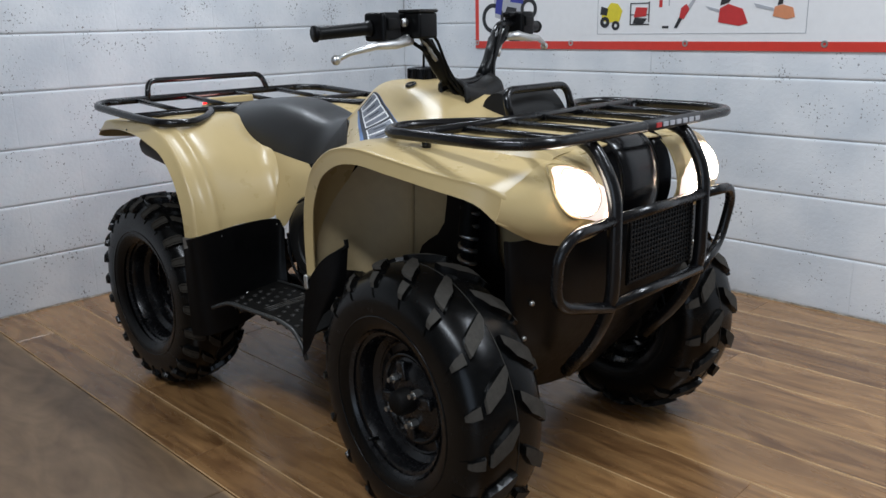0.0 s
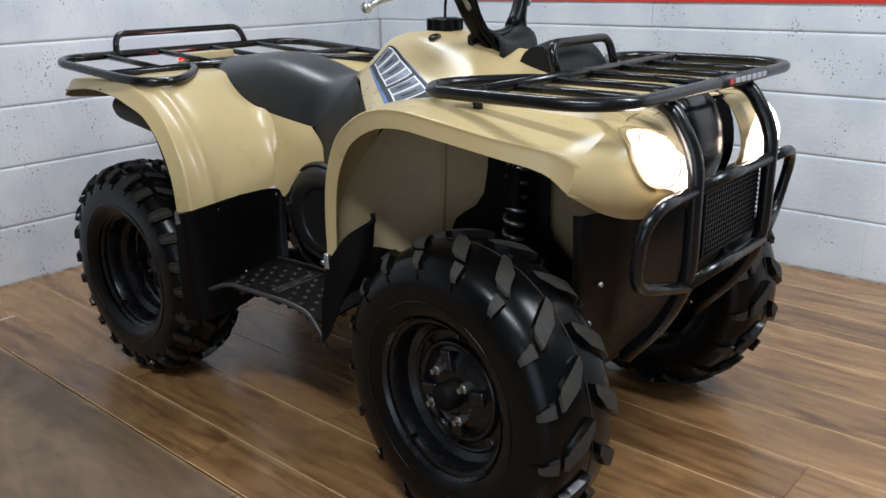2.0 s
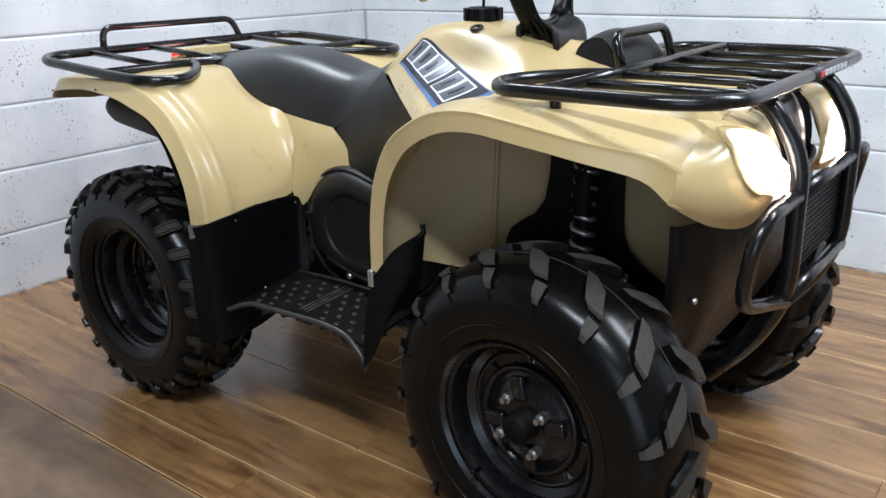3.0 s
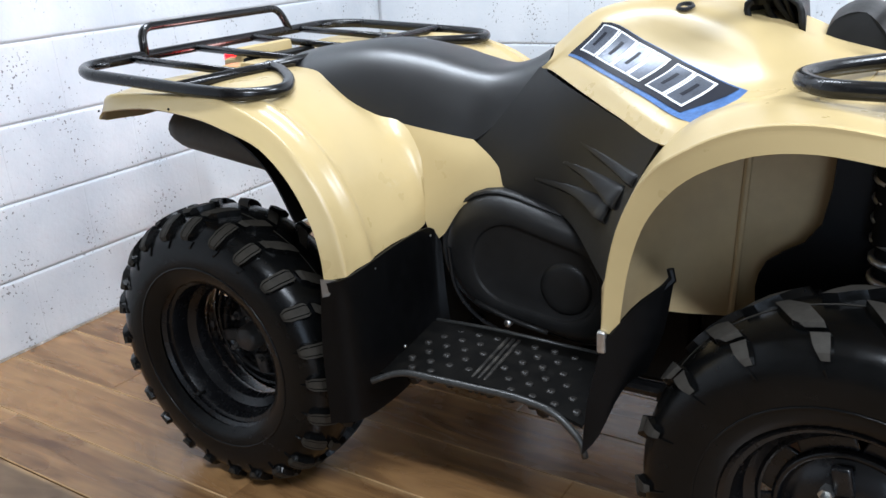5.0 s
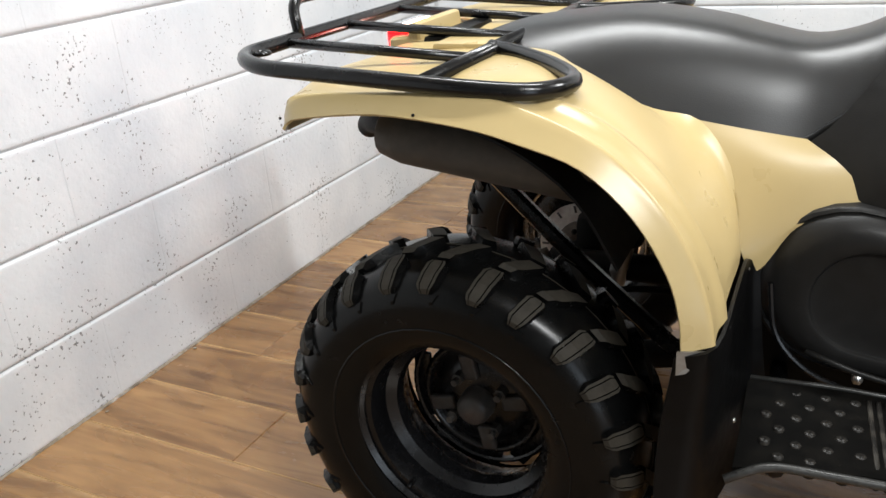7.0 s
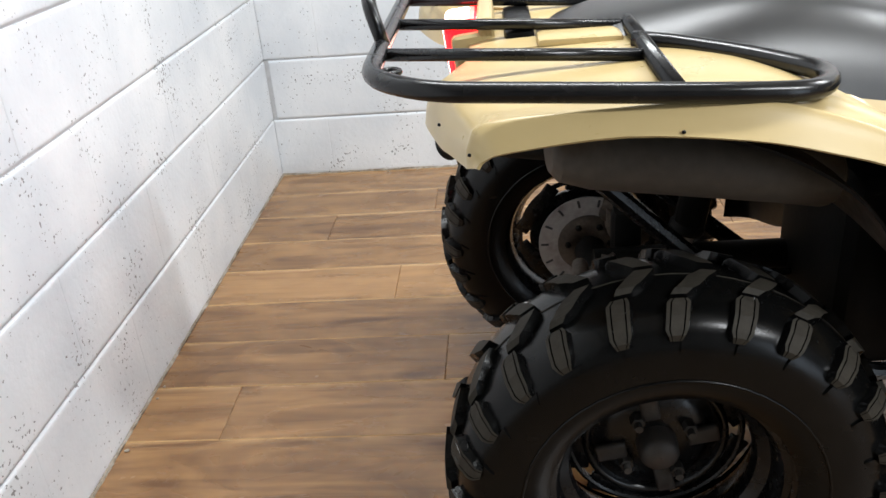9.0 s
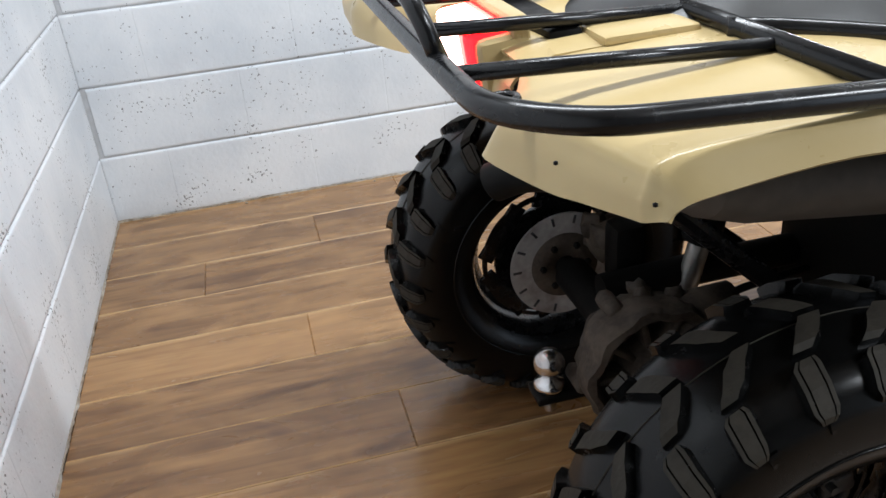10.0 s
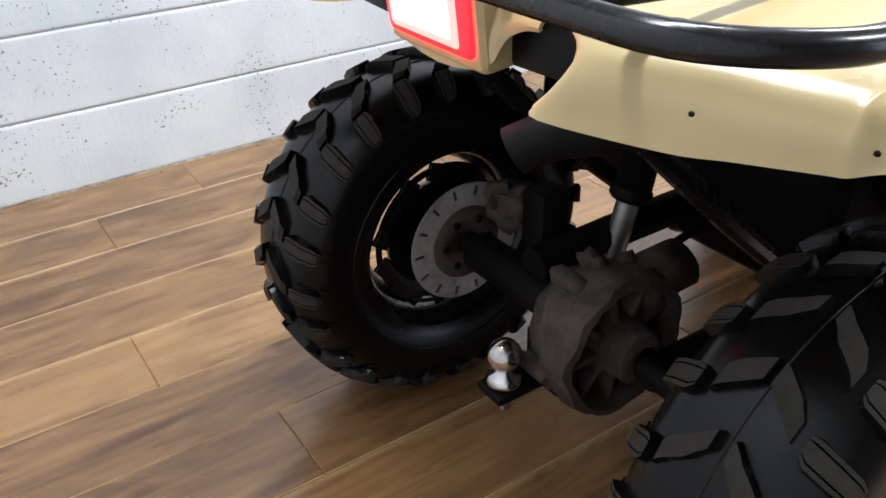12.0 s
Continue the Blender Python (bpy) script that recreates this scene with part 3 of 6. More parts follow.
# tan front body: fenders and nose
FEN = [
    [(0.822, -0.395, 0.530), (0.825, -0.430, 0.530), (0.830, -0.458, 0.530), (0.857, -0.455, 0.532)],
    [(0.834, -0.365, 0.640), (0.836, -0.420, 0.638), (0.840, -0.467, 0.635), (0.870, -0.464, 0.630)],
    [(0.858, -0.345, 0.735), (0.858, -0.420, 0.730), (0.862, -0.478, 0.722), (0.892, -0.476, 0.708)],
    [(0.901, -0.335, 0.812), (0.898, -0.420, 0.806), (0.901, -0.490, 0.795), (0.924, -0.488, 0.762)],
    [(0.953, -0.325, 0.852), (0.953, -0.420, 0.856), (0.953, -0.508, 0.838), (0.970, -0.505, 0.806)],
    [(1.020, -0.300, 0.868), (1.022, -0.420, 0.882), (1.025, -0.522, 0.874), (1.040, -0.520, 0.840)],
    [(1.100, -0.250, 0.880), (1.102, -0.400, 0.890), (1.105, -0.528, 0.885), (1.112, -0.526, 0.849)],
    [(1.200, -0.200, 0.884), (1.200, -0.360, 0.884), (1.195, -0.522, 0.873), (1.190, -0.522, 0.838)],
    [(1.310, -0.150, 0.878), (1.310, -0.330, 0.875), (1.305, -0.490, 0.847), (1.298, -0.495, 0.814)],
    [(1.400, -0.140, 0.872), (1.400, -0.300, 0.866), (1.390, -0.455, 0.830), (1.385, -0.462, 0.790)],
    [(1.446, -0.135, 0.870), (1.446, -0.270, 0.860), (1.430, -0.424, 0.806), (1.422, -0.434, 0.752)],
    [(1.470, -0.135, 0.852), (1.468, -0.27, 0.842), (1.448, -0.404, 0.786), (1.440, -0.412, 0.740)],
]
NOSE = [
    [(1.445, -0.135, 0.870), (1.445, -0.22, 0.866), (1.442, -0.30, 0.853), (1.438, -0.375, 0.826), (1.430, -0.424, 0.806)],
    [(1.492, -0.135, 0.852), (1.500, -0.22, 0.850), (1.492, -0.30, 0.835), (1.470, -0.374, 0.808), (1.431, -0.428, 0.791)],
    [(1.524, -0.135, 0.800), (1.534, -0.22, 0.796), (1.522, -0.30, 0.785), (1.488, -0.374, 0.768), (1.430, -0.431, 0.776)],
    [(1.532, -0.135, 0.745), (1.542, -0.22, 0.738), (1.526, -0.30, 0.730), (1.484, -0.372, 0.730), (1.426, -0.433, 0.762)],
    [(1.512, -0.135, 0.700), (1.520, -0.22, 0.692), (1.505, -0.30, 0.690), (1.466, -0.364, 0.706), (1.421, -0.434, 0.750)],
]
bm = bmesh.new()
for s in (1, -1):
    sheet(bm, tight(as_grid(FEN, s), 2), 4, 0.004 * s)
    sheet(bm, as_grid(NOSE, s), 4, -0.004 * s)
# hood between the fenders
HOOD = [[(u, v, z + 0.006 - 0.25 * v * v) for v in (-0.26, -0.13, 0, 0.13, 0.26)] for u, z in ((1.08, 0.895), (1.2, 0.892), (1.32, 0.885), (1.42, 0.878), (1.475, 0.866))]
sheet(bm, as_grid(HOOD), 3, 0.004)
bpart("front_fender", bm, TAN, "tan moulded plastic front fender with scuffed edge")

# raised side step of the hood, along each front fender
for s in (1, -1):
    bm = bmesh.new()
    STEP = []
    for a in range(24, 42):
        p, q = surf(as_grid(FEN, s), a / 4, 0.25), surf(as_grid(FEN, s), a / 4, 1.0)
        f = min(1.0, (a - 23) / 5, (42.5 - a) / 4)
        STEP.append([p + Vector((0, 0, 0.003)), p.lerp(q, 0.7) + Vector((0, 0, 0.003 + 0.011 * f)), q + Vector((0, 0, 0.003 + 0.008 * f)), q + Vector((0, -0.010 * s, -0.004))])
    for lo, hi in ((0, 3), (2, 4)):
        sheet(bm, [row[lo:hi] for row in STEP], 2, 0.004 * s)
    bpart("hood_step", bm, TAN)

# inner wheel housings, in the tan that carries the arch shade
for s in (1, -1):
    bm = bmesh.new()
    base = [(0.830, -0.445), (0.865, -0.36), (0.93, -0.28), (1.04, -0.22), (1.20, -0.200), (1.33, -0.215), (1.44, -0.235)]
    lows = [0.515, 0.53, 0.502, 0.488, 0.50, 0.53, 0.54]
    tops = [0.60, 0.745, 0.838, 0.865, 0.872, 0.850, 0.80]
    rows = [[(u, v, lo + (hi - lo) * k / 3) for (u, v), lo, hi in zip(base, lows, tops)] for k in range(4)]
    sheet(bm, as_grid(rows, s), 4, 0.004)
    bpart("wheel_housing", bm, TANIN, "dusty tan inner wheel housing, darkened for arch shade")
    g = as_grid(rows, s)
    bm = bmesh.new()
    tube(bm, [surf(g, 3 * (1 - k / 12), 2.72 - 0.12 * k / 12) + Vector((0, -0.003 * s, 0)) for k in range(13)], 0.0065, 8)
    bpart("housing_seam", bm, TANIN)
    # black mud flap under it
    bm = bmesh.new()
    flap = [[(0.803, -0.468, 0.309), (0.829, -0.460, 0.347), (0.862, -0.440, 0.430), (0.892, -0.410, 0.452)],
            [(0.812, -0.468, 0.411), (0.850, -0.455, 0.460), (0.895, -0.430, 0.505), (0.915, -0.403, 0.525)],
            [(0.836, -0.466, 0.517), (0.877, -0.450, 0.575), (0.912, -0.422, 0.604), (0.927, -0.400, 0.615)]]
    sheet(bm, as_grid(flap, s), 3, 0.005)
    bpart("mud_flap", bm, PLAST, "black plastic mud flap")
    bm = bmesh.new()
    tube(bm, [(0.905, s * 0.420, 0.590), (0.924, s * 0.402, 0.612), (0.920, s * 0.401, 0.628)], 0.006, 8, radii=[0.004, 0.007, 0.006])
    bpart("flap_hook", bm, PLAST)
    bm = bmesh.new()
    box(bm, (0.826, s * 0.462 - 0.006, 0.500), (0.840, s * 0.462 + 0.006, 0.536), 0.004, 3)
    bpart("bracket", bm, ALU, "bare metal fender bracket")

# tank cover with decals
TANK = [
    [(0.595, 0.0, 0.905), (0.600, -0.045, 0.903), (0.612, -0.085, 0.893), (0.606, -0.100, 0.880), (0.590, -0.100, 0.868)],
    [(0.675, 0.0, 0.968), (0.690, -0.055, 0.968), (0.715, -0.096, 0.953), (0.650, -0.108, 0.893), (0.618, -0.112, 0.868)],
    [(0.800, 0.0, 0.988), (0.810, -0.085, 0.982), (0.810, -0.140, 0.926), (0.741, -0.186, 0.876), (0.705, -0.194, 0.848)],
    [(0.920, 0.0, 0.982), (0.920, -0.110, 0.962), (0.902, -0.186, 0.893), (0.832, -0.262, 0.855), (0.800, -0.280, 0.826)],
    [(1.020, 0.0, 0.962), (1.015, -0.130, 0.935), (0.995, -0.235, 0.868), (0.925, -0.338, 0.836), (0.895, -0.362, 0.806)],
    [(1.100, 0.0, 0.930), (1.090, -0.120, 0.912), (1.070, -0.250, 0.882), (1.010, -0.360, 0.866), (0.960, -0.400, 0.850)],
    [(1.175, 0.0, 0.905), (1.170, -0.120, 0.900), (1.150, -0.250, 0.886), (1.085, -0.360, 0.876), (1.020, -0.400, 0.862)],
]
bm = bmesh.new()
for s in (1, -1):
    sheet(bm, as_grid(TANK, s), 4, 0.004 * s)
bpart("tank_cover", bm, TAN, "glossy tan fuel tank cover")


def on_decal(a, b, s, off):
    """A point of the tank side: a runs along it, b from its upper edge down."""
    g = as_grid(TANK, s)
    p = surf(g, 1.0 + a * 3.0, 2.0 + b)
    du = surf(g, 1.02 + a * 2.98, 2.0 + b) - p
    dv = surf(g, 1.0 + a * 3.0, 2.02 + b * 0.98) - p
    n = du.cross(dv).normalized()
    if n.y * s < 0 and s < 0 or n.z < 0:
        n = -n if n.z < 0 else n
    return p + n * off


def decal_patch(bm, corners, s, off, n=8):
    (a0, b0), (a1, b1), (a2, b2), (a3, b3) = corners
    vs = []
    for i in range(n + 1):
        f = i / n
        row = []
        for j in range(5):
            g = j / 4
            a = (a0 * (1 - f) + a1 * f) * (1 - g) + (a3 * (1 - f) + a2 * f) * g
            b = (b0 * (1 - f) + b1 * f) * (1 - g) + (b3 * (1 - f) + b2 * f) * g
            row.append(bm.verts.new(on_decal(a, b, s, off)))
        vs.append(row)
    for i in range(n):
        for j in range(4):
            bm.faces.new((vs[i][j], vs[i + 1][j], vs[i + 1][j + 1], vs[i][j + 1]))


for s in (-1, 1):
    bm = bmesh.new()
    decal_patch(bm, ((0.0, 0.02), (1.0, 0.02), (1.0, 0.98), (0.0, 0.98)), s, 0.0016, 16)
    deco = bpart("decal", bm, DECS, "blue and silver tank decal with white block marks")
    bm = bmesh.new()
    decal_patch(bm, ((0.0, 0.03), (0.95, 0.05), (0.90, 0.86), (0.0, 0.90)), s, 0.0024, 16)
    part("dark_field", bm, DECB, deco)
    for k in range(6):
        a = 0.045 + 0.134 * k + (0.010 if k > 3 else 0)
        w_ = 0.100 if k == 3 else 0.130
        bm = bmesh.new()
        decal_patch(bm, ((a - 0.014, 0.12), (a + w_ - 0.014, 0.12), (a + w_ + 0.014, 0.76), (a + 0.014, 0.76)), s, 0.0034, 4)
        part("mark", bm, WHITE, deco)
        bm = bmesh.new()
        decal_patch(bm, ((a - 0.002, 0.155), (a + w_ - 0.027, 0.155), (a + w_ - 0.001, 0.725), (a + 0.024, 0.725)), s, 0.0040, 4)
        part("mark_face", bm, SILV, deco)
        if k != 3:
            bm = bmesh.new()
            decal_patch(bm, ((a + 0.042, 0.29), (a + w_ - 0.066, 0.29), (a + w_ - 0.052, 0.59), (a + 0.056, 0.59)), s, 0.0046, 3)
            part("mark_slot", bm, DECB, deco)

bm = bmesh.new()
lathe(bm, [(0.001, 0.034), (0.032, 0.034), (0.038, 0.030), (0.041, 0.010), (0.043, -0.004)], 28)
cap = bpart("fuel_cap", bm, PLAST, "ribbed black fuel cap")
cap.matrix_local = Matrix.Translation((0.825, 0, 0.984)) @ Matrix.Rotation(radians(90), 4, "X")
for k in range(9):
    a = 2 * math.pi * k / 9
    bm = bmesh.new()
    box(bm, (0.036, 0.004, -0.006), (0.046, 0.032, 0.006), 0.003, 2, Matrix.Rotation(a, 4, "Y"))
    part("cap_rib", bm, PLAST, cap)
bm = bmesh.new()
tube(bm, [(0.818, 0, 1.012), (0.822, -0.002, 1.06), (0.86, -0.03, 1.09), (0.91, -0.07, 1.075), (0.95, -0.075, 1.04)], 0.0035, 6, bend=0.02)
bpart("breather_hose", bm, PLAST)
bm = bmesh.new()
lathe(bm, [(0.001, -0.004), (0.009, -0.003), (0.011, 0.002), (0.014, 0.002), (0.016, -0.002)], 20)
k_ = bpart("key_hole", bm, BLKP)
k_.matrix_local = Matrix.Translation((0.874, -0.095, 0.980)) @ Matrix.Rotation(radians(108), 4, "X")

# charcoal panels between seat and front fender
SIDE = [
    [(0.590, -0.098, 0.872), (0.690, -0.185, 0.846), (0.790, -0.270, 0.824), (0.885, -0.352, 0.806)],
    [(0.540, -0.130, 0.805), (0.640, -0.182, 0.770), (0.745, -0.240, 0.748), (0.850, -0.345, 0.735)],
    [(0.500, -0.145, 0.755), (0.590, -0.188, 0.705), (0.710, -0.225, 0.675), (0.828, -0.365, 0.660)],
    [(0.470, -0.150, 0.728), (0.555, -0.190, 0.650), (0.680, -0.215, 0.622), (0.812, -0.385, 0.580)],
]
for s in (1, -1):
    bm = bmesh.new()
    sheet(bm, as_grid(SIDE, s), 5, 0.004 * s)
    sp = bpart("side_panel", bm, CHAR, "matt charcoal side panel with pressed folds")
    g = as_grid(SIDE, s)
    for a0, b0, a1, b1, deep in ((2.22, 1.30, 2.02, 2.72, 0.017), (1.50, 1.55, 1.62, 2.82, 0.017), (0.92, 1.62, 1.05, 2.95, 0.008)):
        rails = []
        for k in range(15):
            f = k / 14
            h = deep * f ** 1.3 * (1 if f < 0.93 else 0.35)
            p = surf(g, a0 + (a1 - a0) * f, b0 + (b1 - b0) * f)
            up_ = surf(g, a0 + (a1 - a0) * f - 0.05 - 0.42 * f * deep / 0.017, b0 + (b1 - b0) * f)
            out_ = Vector((-0.60, -0.75 * s, 0.20)).normalized() * h
            rails.append([up_ + out_ * 0.06, up_.lerp(p, 0.55) + out_ * 0.7, p + out_, p + out_ * 0.85 + Vector((0, 0, -0.002)), p + Vector((0, 0, -0.004 - 0.5 * h))])
        bm = bmesh.new()
        sheet(bm, rails, 2, 0.002)
        part("pressed_fold", bm, CHAR, sp)

# seat
cen = [(-0.150, 0.842), (-0.085, 0.868), (-0.02, 0.886), (0.08, 0.899), (0.20, 0.906), (0.32, 0.890), (0.40, 0.870), (0.47, 0.858), (0.54, 0.873), (0.60, 0.905)]
low = [(-0.115, 0.846, 0.09), (-0.05, 0.848, 0.128), (0.04, 0.836, 0.158), (0.115, 0.808, 0.170), (0.19, 0.770, 0.172), (0.29, 0.746, 0.165), (0.39, 0.734, 0.155), (0.462, 0.728, 0.143), (0.53, 0.778, 0.125), (0.605, 0.862, 0.10)]
rows = []
for (u, zc), (ul, zl, wv) in zip(cen, low):
    row = []
    for k in range(9):
        f = (k - 4) / 4
        a = abs(f)
        z = zl + (zc - zl) * (1 - a ** 2.3)
        v = wv * math.copysign(a ** 0.70, f) if f else 0
        row.append((u + (ul - u) * a * a, v, z))
    rows.append(row)
bm = bmesh.new()
sheet(bm, as_grid(rows), 4, 0.02)
seat = bpart("seat", bm, SEATM, "long black vinyl seat, worn and glossy", crease=50)
bm = bmesh.new()
for s in (1, -1):
    tube(bm, [(u, s * (w - 0.001), z - 0.004) for u, z, w in low], 0.006, 8, bend=0.02)
part("seat_piping", bm, PLAST, seat)

# tan rear fender
REARF = [
    [(-0.304, -0.192, 0.782), (-0.314, -0.207, 0.775), (-0.296, -0.31, 0.779), (-0.266, -0.425, 0.794), (-0.256, -0.446, 0.803)],
    [(-0.285, -0.222, 0.828), (-0.303, -0.236, 0.826), (-0.284, -0.32, 0.824), (-0.262, -0.425, 0.824), (-0.246, -0.447, 0.812)],
    [(-0.235, -0.15, 0.852), (-0.262, -0.235, 0.850), (-0.255, -0.32, 0.852), (-0.235, -0.425, 0.848), (-0.215, -0.452, 0.822)],
    [(-0.100, -0.08, 0.858), (-0.100, -0.20, 0.862), (-0.100, -0.32, 0.862), (-0.095, -0.43, 0.856), (-0.090, -0.458, 0.834)],
    [(0.040, -0.11, 0.858), (0.040, -0.20, 0.864), (0.045, -0.33, 0.866), (0.045, -0.44, 0.858), (0.042, -0.468, 0.824)],
    [(0.105, -0.15, 0.842), (0.120, -0.22, 0.854), (0.135, -0.34, 0.854), (0.137, -0.45, 0.840), (0.125, -0.478, 0.808)],
    [(0.175, -0.165, 0.802), (0.208, -0.23, 0.814), (0.225, -0.35, 0.815), (0.225, -0.46, 0.804), (0.206, -0.484, 0.782)],
    [(0.245, -0.170, 0.776), (0.286, -0.235, 0.762), (0.296, -0.35, 0.755), (0.296, -0.47, 0.744), (0.272, -0.492, 0.728)],
    [(0.315, -0.175, 0.762), (0.344, -0.235, 0.702), (0.346, -0.35, 0.682), (0.345, -0.478, 0.672), (0.317, -0.500, 0.660)],
    [(0.365, -0.195, 0.700), (0.380, -0.240, 0.625), (0.376, -0.35, 0.612), (0.368, -0.486, 0.610), (0.334, -0.504, 0.605)],
    [(0.378, -0.215, 0.640), (0.390, -0.238, 0.578), (0.384, -0.35, 0.577), (0.376, -0.490, 0.566), (0.338, -0.505, 0.558)],
]
FLAP = [
    [(0.315, -0.175, 0.762), (0.390, -0.166, 0.748), (0.468, -0.156, 0.735)],
    [(0.365, -0.195, 0.700), (0.440, -0.188, 0.695), (0.520, -0.172, 0.700)],
    [(0.378, -0.222, 0.625), (0.450, -0.205, 0.640), (0.552, -0.186, 0.652)],
    [(0.392, -0.234, 0.575), (0.428, -0.220, 0.590), (0.470, -0.204, 0.620)],
    [(0.408, -0.228, 0.545), (0.416, -0.224, 0.548), (0.425, -0.220, 0.556)],
]
def ridged(grid):
    """Adds the soft moulded ridge that runs over the crown of a rear fender and down to its foot."""
    out = []
    for i, row in enumerate(grid):
        a, b = row[2], row[3]
        high = 0.0 if i < 3 else 0.007 * min(1.0, (i - 2) / 2)
        up = Vector((0.45, 0, 0.9)) if i < 7 else Vector((1, 0, 0.25))
        out.append(row[:3] + [a.lerp(b, 0.38), a.lerp(b, 0.55) + up * high, a.lerp(b, 0.74)] + row[3:])
    return out


for s in (-1, 1):
    bm = bmesh.new()
    # the far half sits further back at its tail and runs on to the tail light
    rows = [[(u - (0.36 * max(0, -v - 0.10) * f if s < 0 else 0), v, z + (0.012 * f if s < 0 else 0)) for u, v, z in row] for row, f in zip(REARF, (1, 1, 0.8, 0.4) + (0,) * 7)]
    if s < 0:
        rows[0][0], rows[0][1] = (-0.262, -0.10, 0.806), (-0.310, -0.17, 0.794)
        rows[1][0], rows[1][1] = (-0.255, -0.10, 0.832), (-0.300, -0.18, 0.828)
    rg = ridged(as_grid(rows, s))
    sheet(bm, tight(rg, 6, 0.3), 4, -0.004 * s)
    sheet(bm, as_grid(FLAP, s), 4, 0.004 * s)
    rf = bpart("rear_fender", bm, TAN, "tan moulded rear fender half with bolt holes", crease=55)
    for q in ((-0.2955, 0.330, 0.816), (-0.2640, 0.438, 0.816), (-0.030, 0.461, 0.836)):
        bm = bmesh.new()
        bmesh.ops.create_icosphere(bm, subdivisions=1, radius=0.0026, matrix=Matrix.Translation((q[0] + 0.0010, q[1] * s, q[2])))
        part("bolt_hole", bm, PLAST, rf)
    bm = bmesh.new()
    tri = [(0.334, 0.5065, 0.562), (0.334, 0.5065, 0.528), (0.346, 0.504, 0.531), (0.372, 0.494, 0.561)]
    fr_in = [bm.verts.new((u, s * v, z)) for u, v, z in tri]
    fr_out = [bm.verts.new((u - 0.001, s * (v + 0.0025), z)) for u, v, z in tri]
    bm.faces.new(fr_in)
    bm.faces.new(fr_out[::-1])
    for k in range(4):
        bm.faces.new((fr_in[k], fr_out[k], fr_out[(k + 1) % 4], fr_in[(k + 1) % 4]))
    bpart("fender_bracket", bm, ALUD, "bent bare metal fender corner bracket", smooth=False)
    # black guard below the fender
    bm = bmesh.new()
    GUARD = [[(0.330, -0.502, 0.552), (0.376, -0.486, 0.566), (0.390, -0.350, 0.578), (0.398, -0.238, 0.572), (0.418, -0.224, 0.540)],
             [(0.312, -0.496, 0.42), (0.366, -0.476, 0.42), (0.394, -0.360, 0.42), (0.406, -0.262, 0.42), (0.430, -0.235, 0.42)],
             [(0.305, -0.490, 0.255), (0.360, -0.465, 0.262), (0.400, -0.370, 0.285), (0.422, -0.28, 0.33), (0.44, -0.24, 0.34)]]
    sheet(bm, as_grid(GUARD, s), 4, 0.005 * s)
    gd = bpart("heel_guard", bm, PLAST, "black plastic heel guard")
    for q in ((0.384, 0.42, 0.556), (0.398, 0.240, 0.556), (0.398, 0.36, 0.37)):
        bm = bmesh.new()
        bmesh.ops.create_icosphere(bm, subdivisions=2, radius=0.0042, matrix=Matrix.Translation((q[0] + 0.003, q[1] * s, q[2])))
        part("screw_head", bm, ZINC, gd)

# rear deck between the fenders, under the seat
bm = bmesh.new()
box(bm, (-0.20, -0.11, 0.800), (0.10, 0.11, 0.848), 0.012, 2)
box(bm, (-0.02, -0.10, 0.735), (0.50, 0.10, 0.80), 0.02, 2)
# black block for the rack bracket and the dark recess around it
box(bm, (-0.185, -0.10, 0.845), (-0.138, 0.10, 0.872), 0.010, 2)
# added black sheets stand in for shade in the gaps beside the tail light
for s in (-1, 1):
    box(bm, (-0.228, min(s * 0.085, s * 0.245), 0.772), (-0.212, max(s * 0.085, s * 0.245), 0.846), 0.006, 2)
bpart("under_seat_tray", bm, PLAST)
bm = bmesh.new()
DR = [(0.165, 0.826, -0.238), (0.14, 0.821, -0.236), (0.11, 0.805, -0.234), (0.085, 0.772, -0.24), (0.0, 0.757, -0.24), (-0.085, 0.772, -0.24), (-0.11, 0.805, -0.234), (-0.14, 0.821, -0.236), (-0.165, 0.826, -0.238)]
sheet(bm, as_grid([[(u + 0.055, v, 0.860) for v, z, u in DR], [(u + 0.018, v, 0.848) for v, z, u in DR], [(u, v, (z + 0.84) / 2) for v, z, u in DR], [(u, v, z) for v, z, u in DR]]), 3, 0.004)
for s in (1, -1):
    sheet(bm, as_grid([[(-0.225, 0.0, 0.852), (-0.225, 0.09, 0.854), (-0.225, 0.16, 0.854)], [(-0.18, 0.0, 0.856), (-0.18, 0.09, 0.862), (-0.18, 0.16, 0.858)], [(-0.05, 0.0, 0.858), (-0.05, 0.09, 0.866), (-0.05, 0.16, 0.862)]], s), 3, 0.004)
box(bm, (-0.125, -0.165, 0.855), (0.0, -0.065, 0.871), 0.010, 2)
bpart("rear_deck", bm, TAN, "tan rear deck with raised pads")

# tail light and its tan housing
tip = Matrix.Translation((-0.235, 0, 0.81)) @ Matrix.Rotation(radians(-6), 4, "Y") @ Matrix.Translation((0.235, 0, -0.81))
bm = bmesh.new()
box(bm, (-0.250, -0.092, 0.764), (-0.185, 0.092, 0.868), 0.014, 3, tip)
box(bm, (-0.206, -0.092, 0.800), (-0.180, 0.092, 0.888), 0.010, 3, tip)
tl = bpart("tail_light", bm, TAN, "red tail light, lit, in a tan housing")
bm = bmesh.new()
box(bm, (-0.259, -0.080, 0.780), (-0.200, 0.078, 0.880), 0.012, 3, tip)
part("red_lens", bm, REDLENS, tl)
bm = bmesh.new()
box(bm, (-0.2605, -0.070, 0.786), (-0.206, 0.070, 0.8815), 0.012, 3, tip)
part("reflector_window", bm, REDMID, tl, "bright red reflector window")
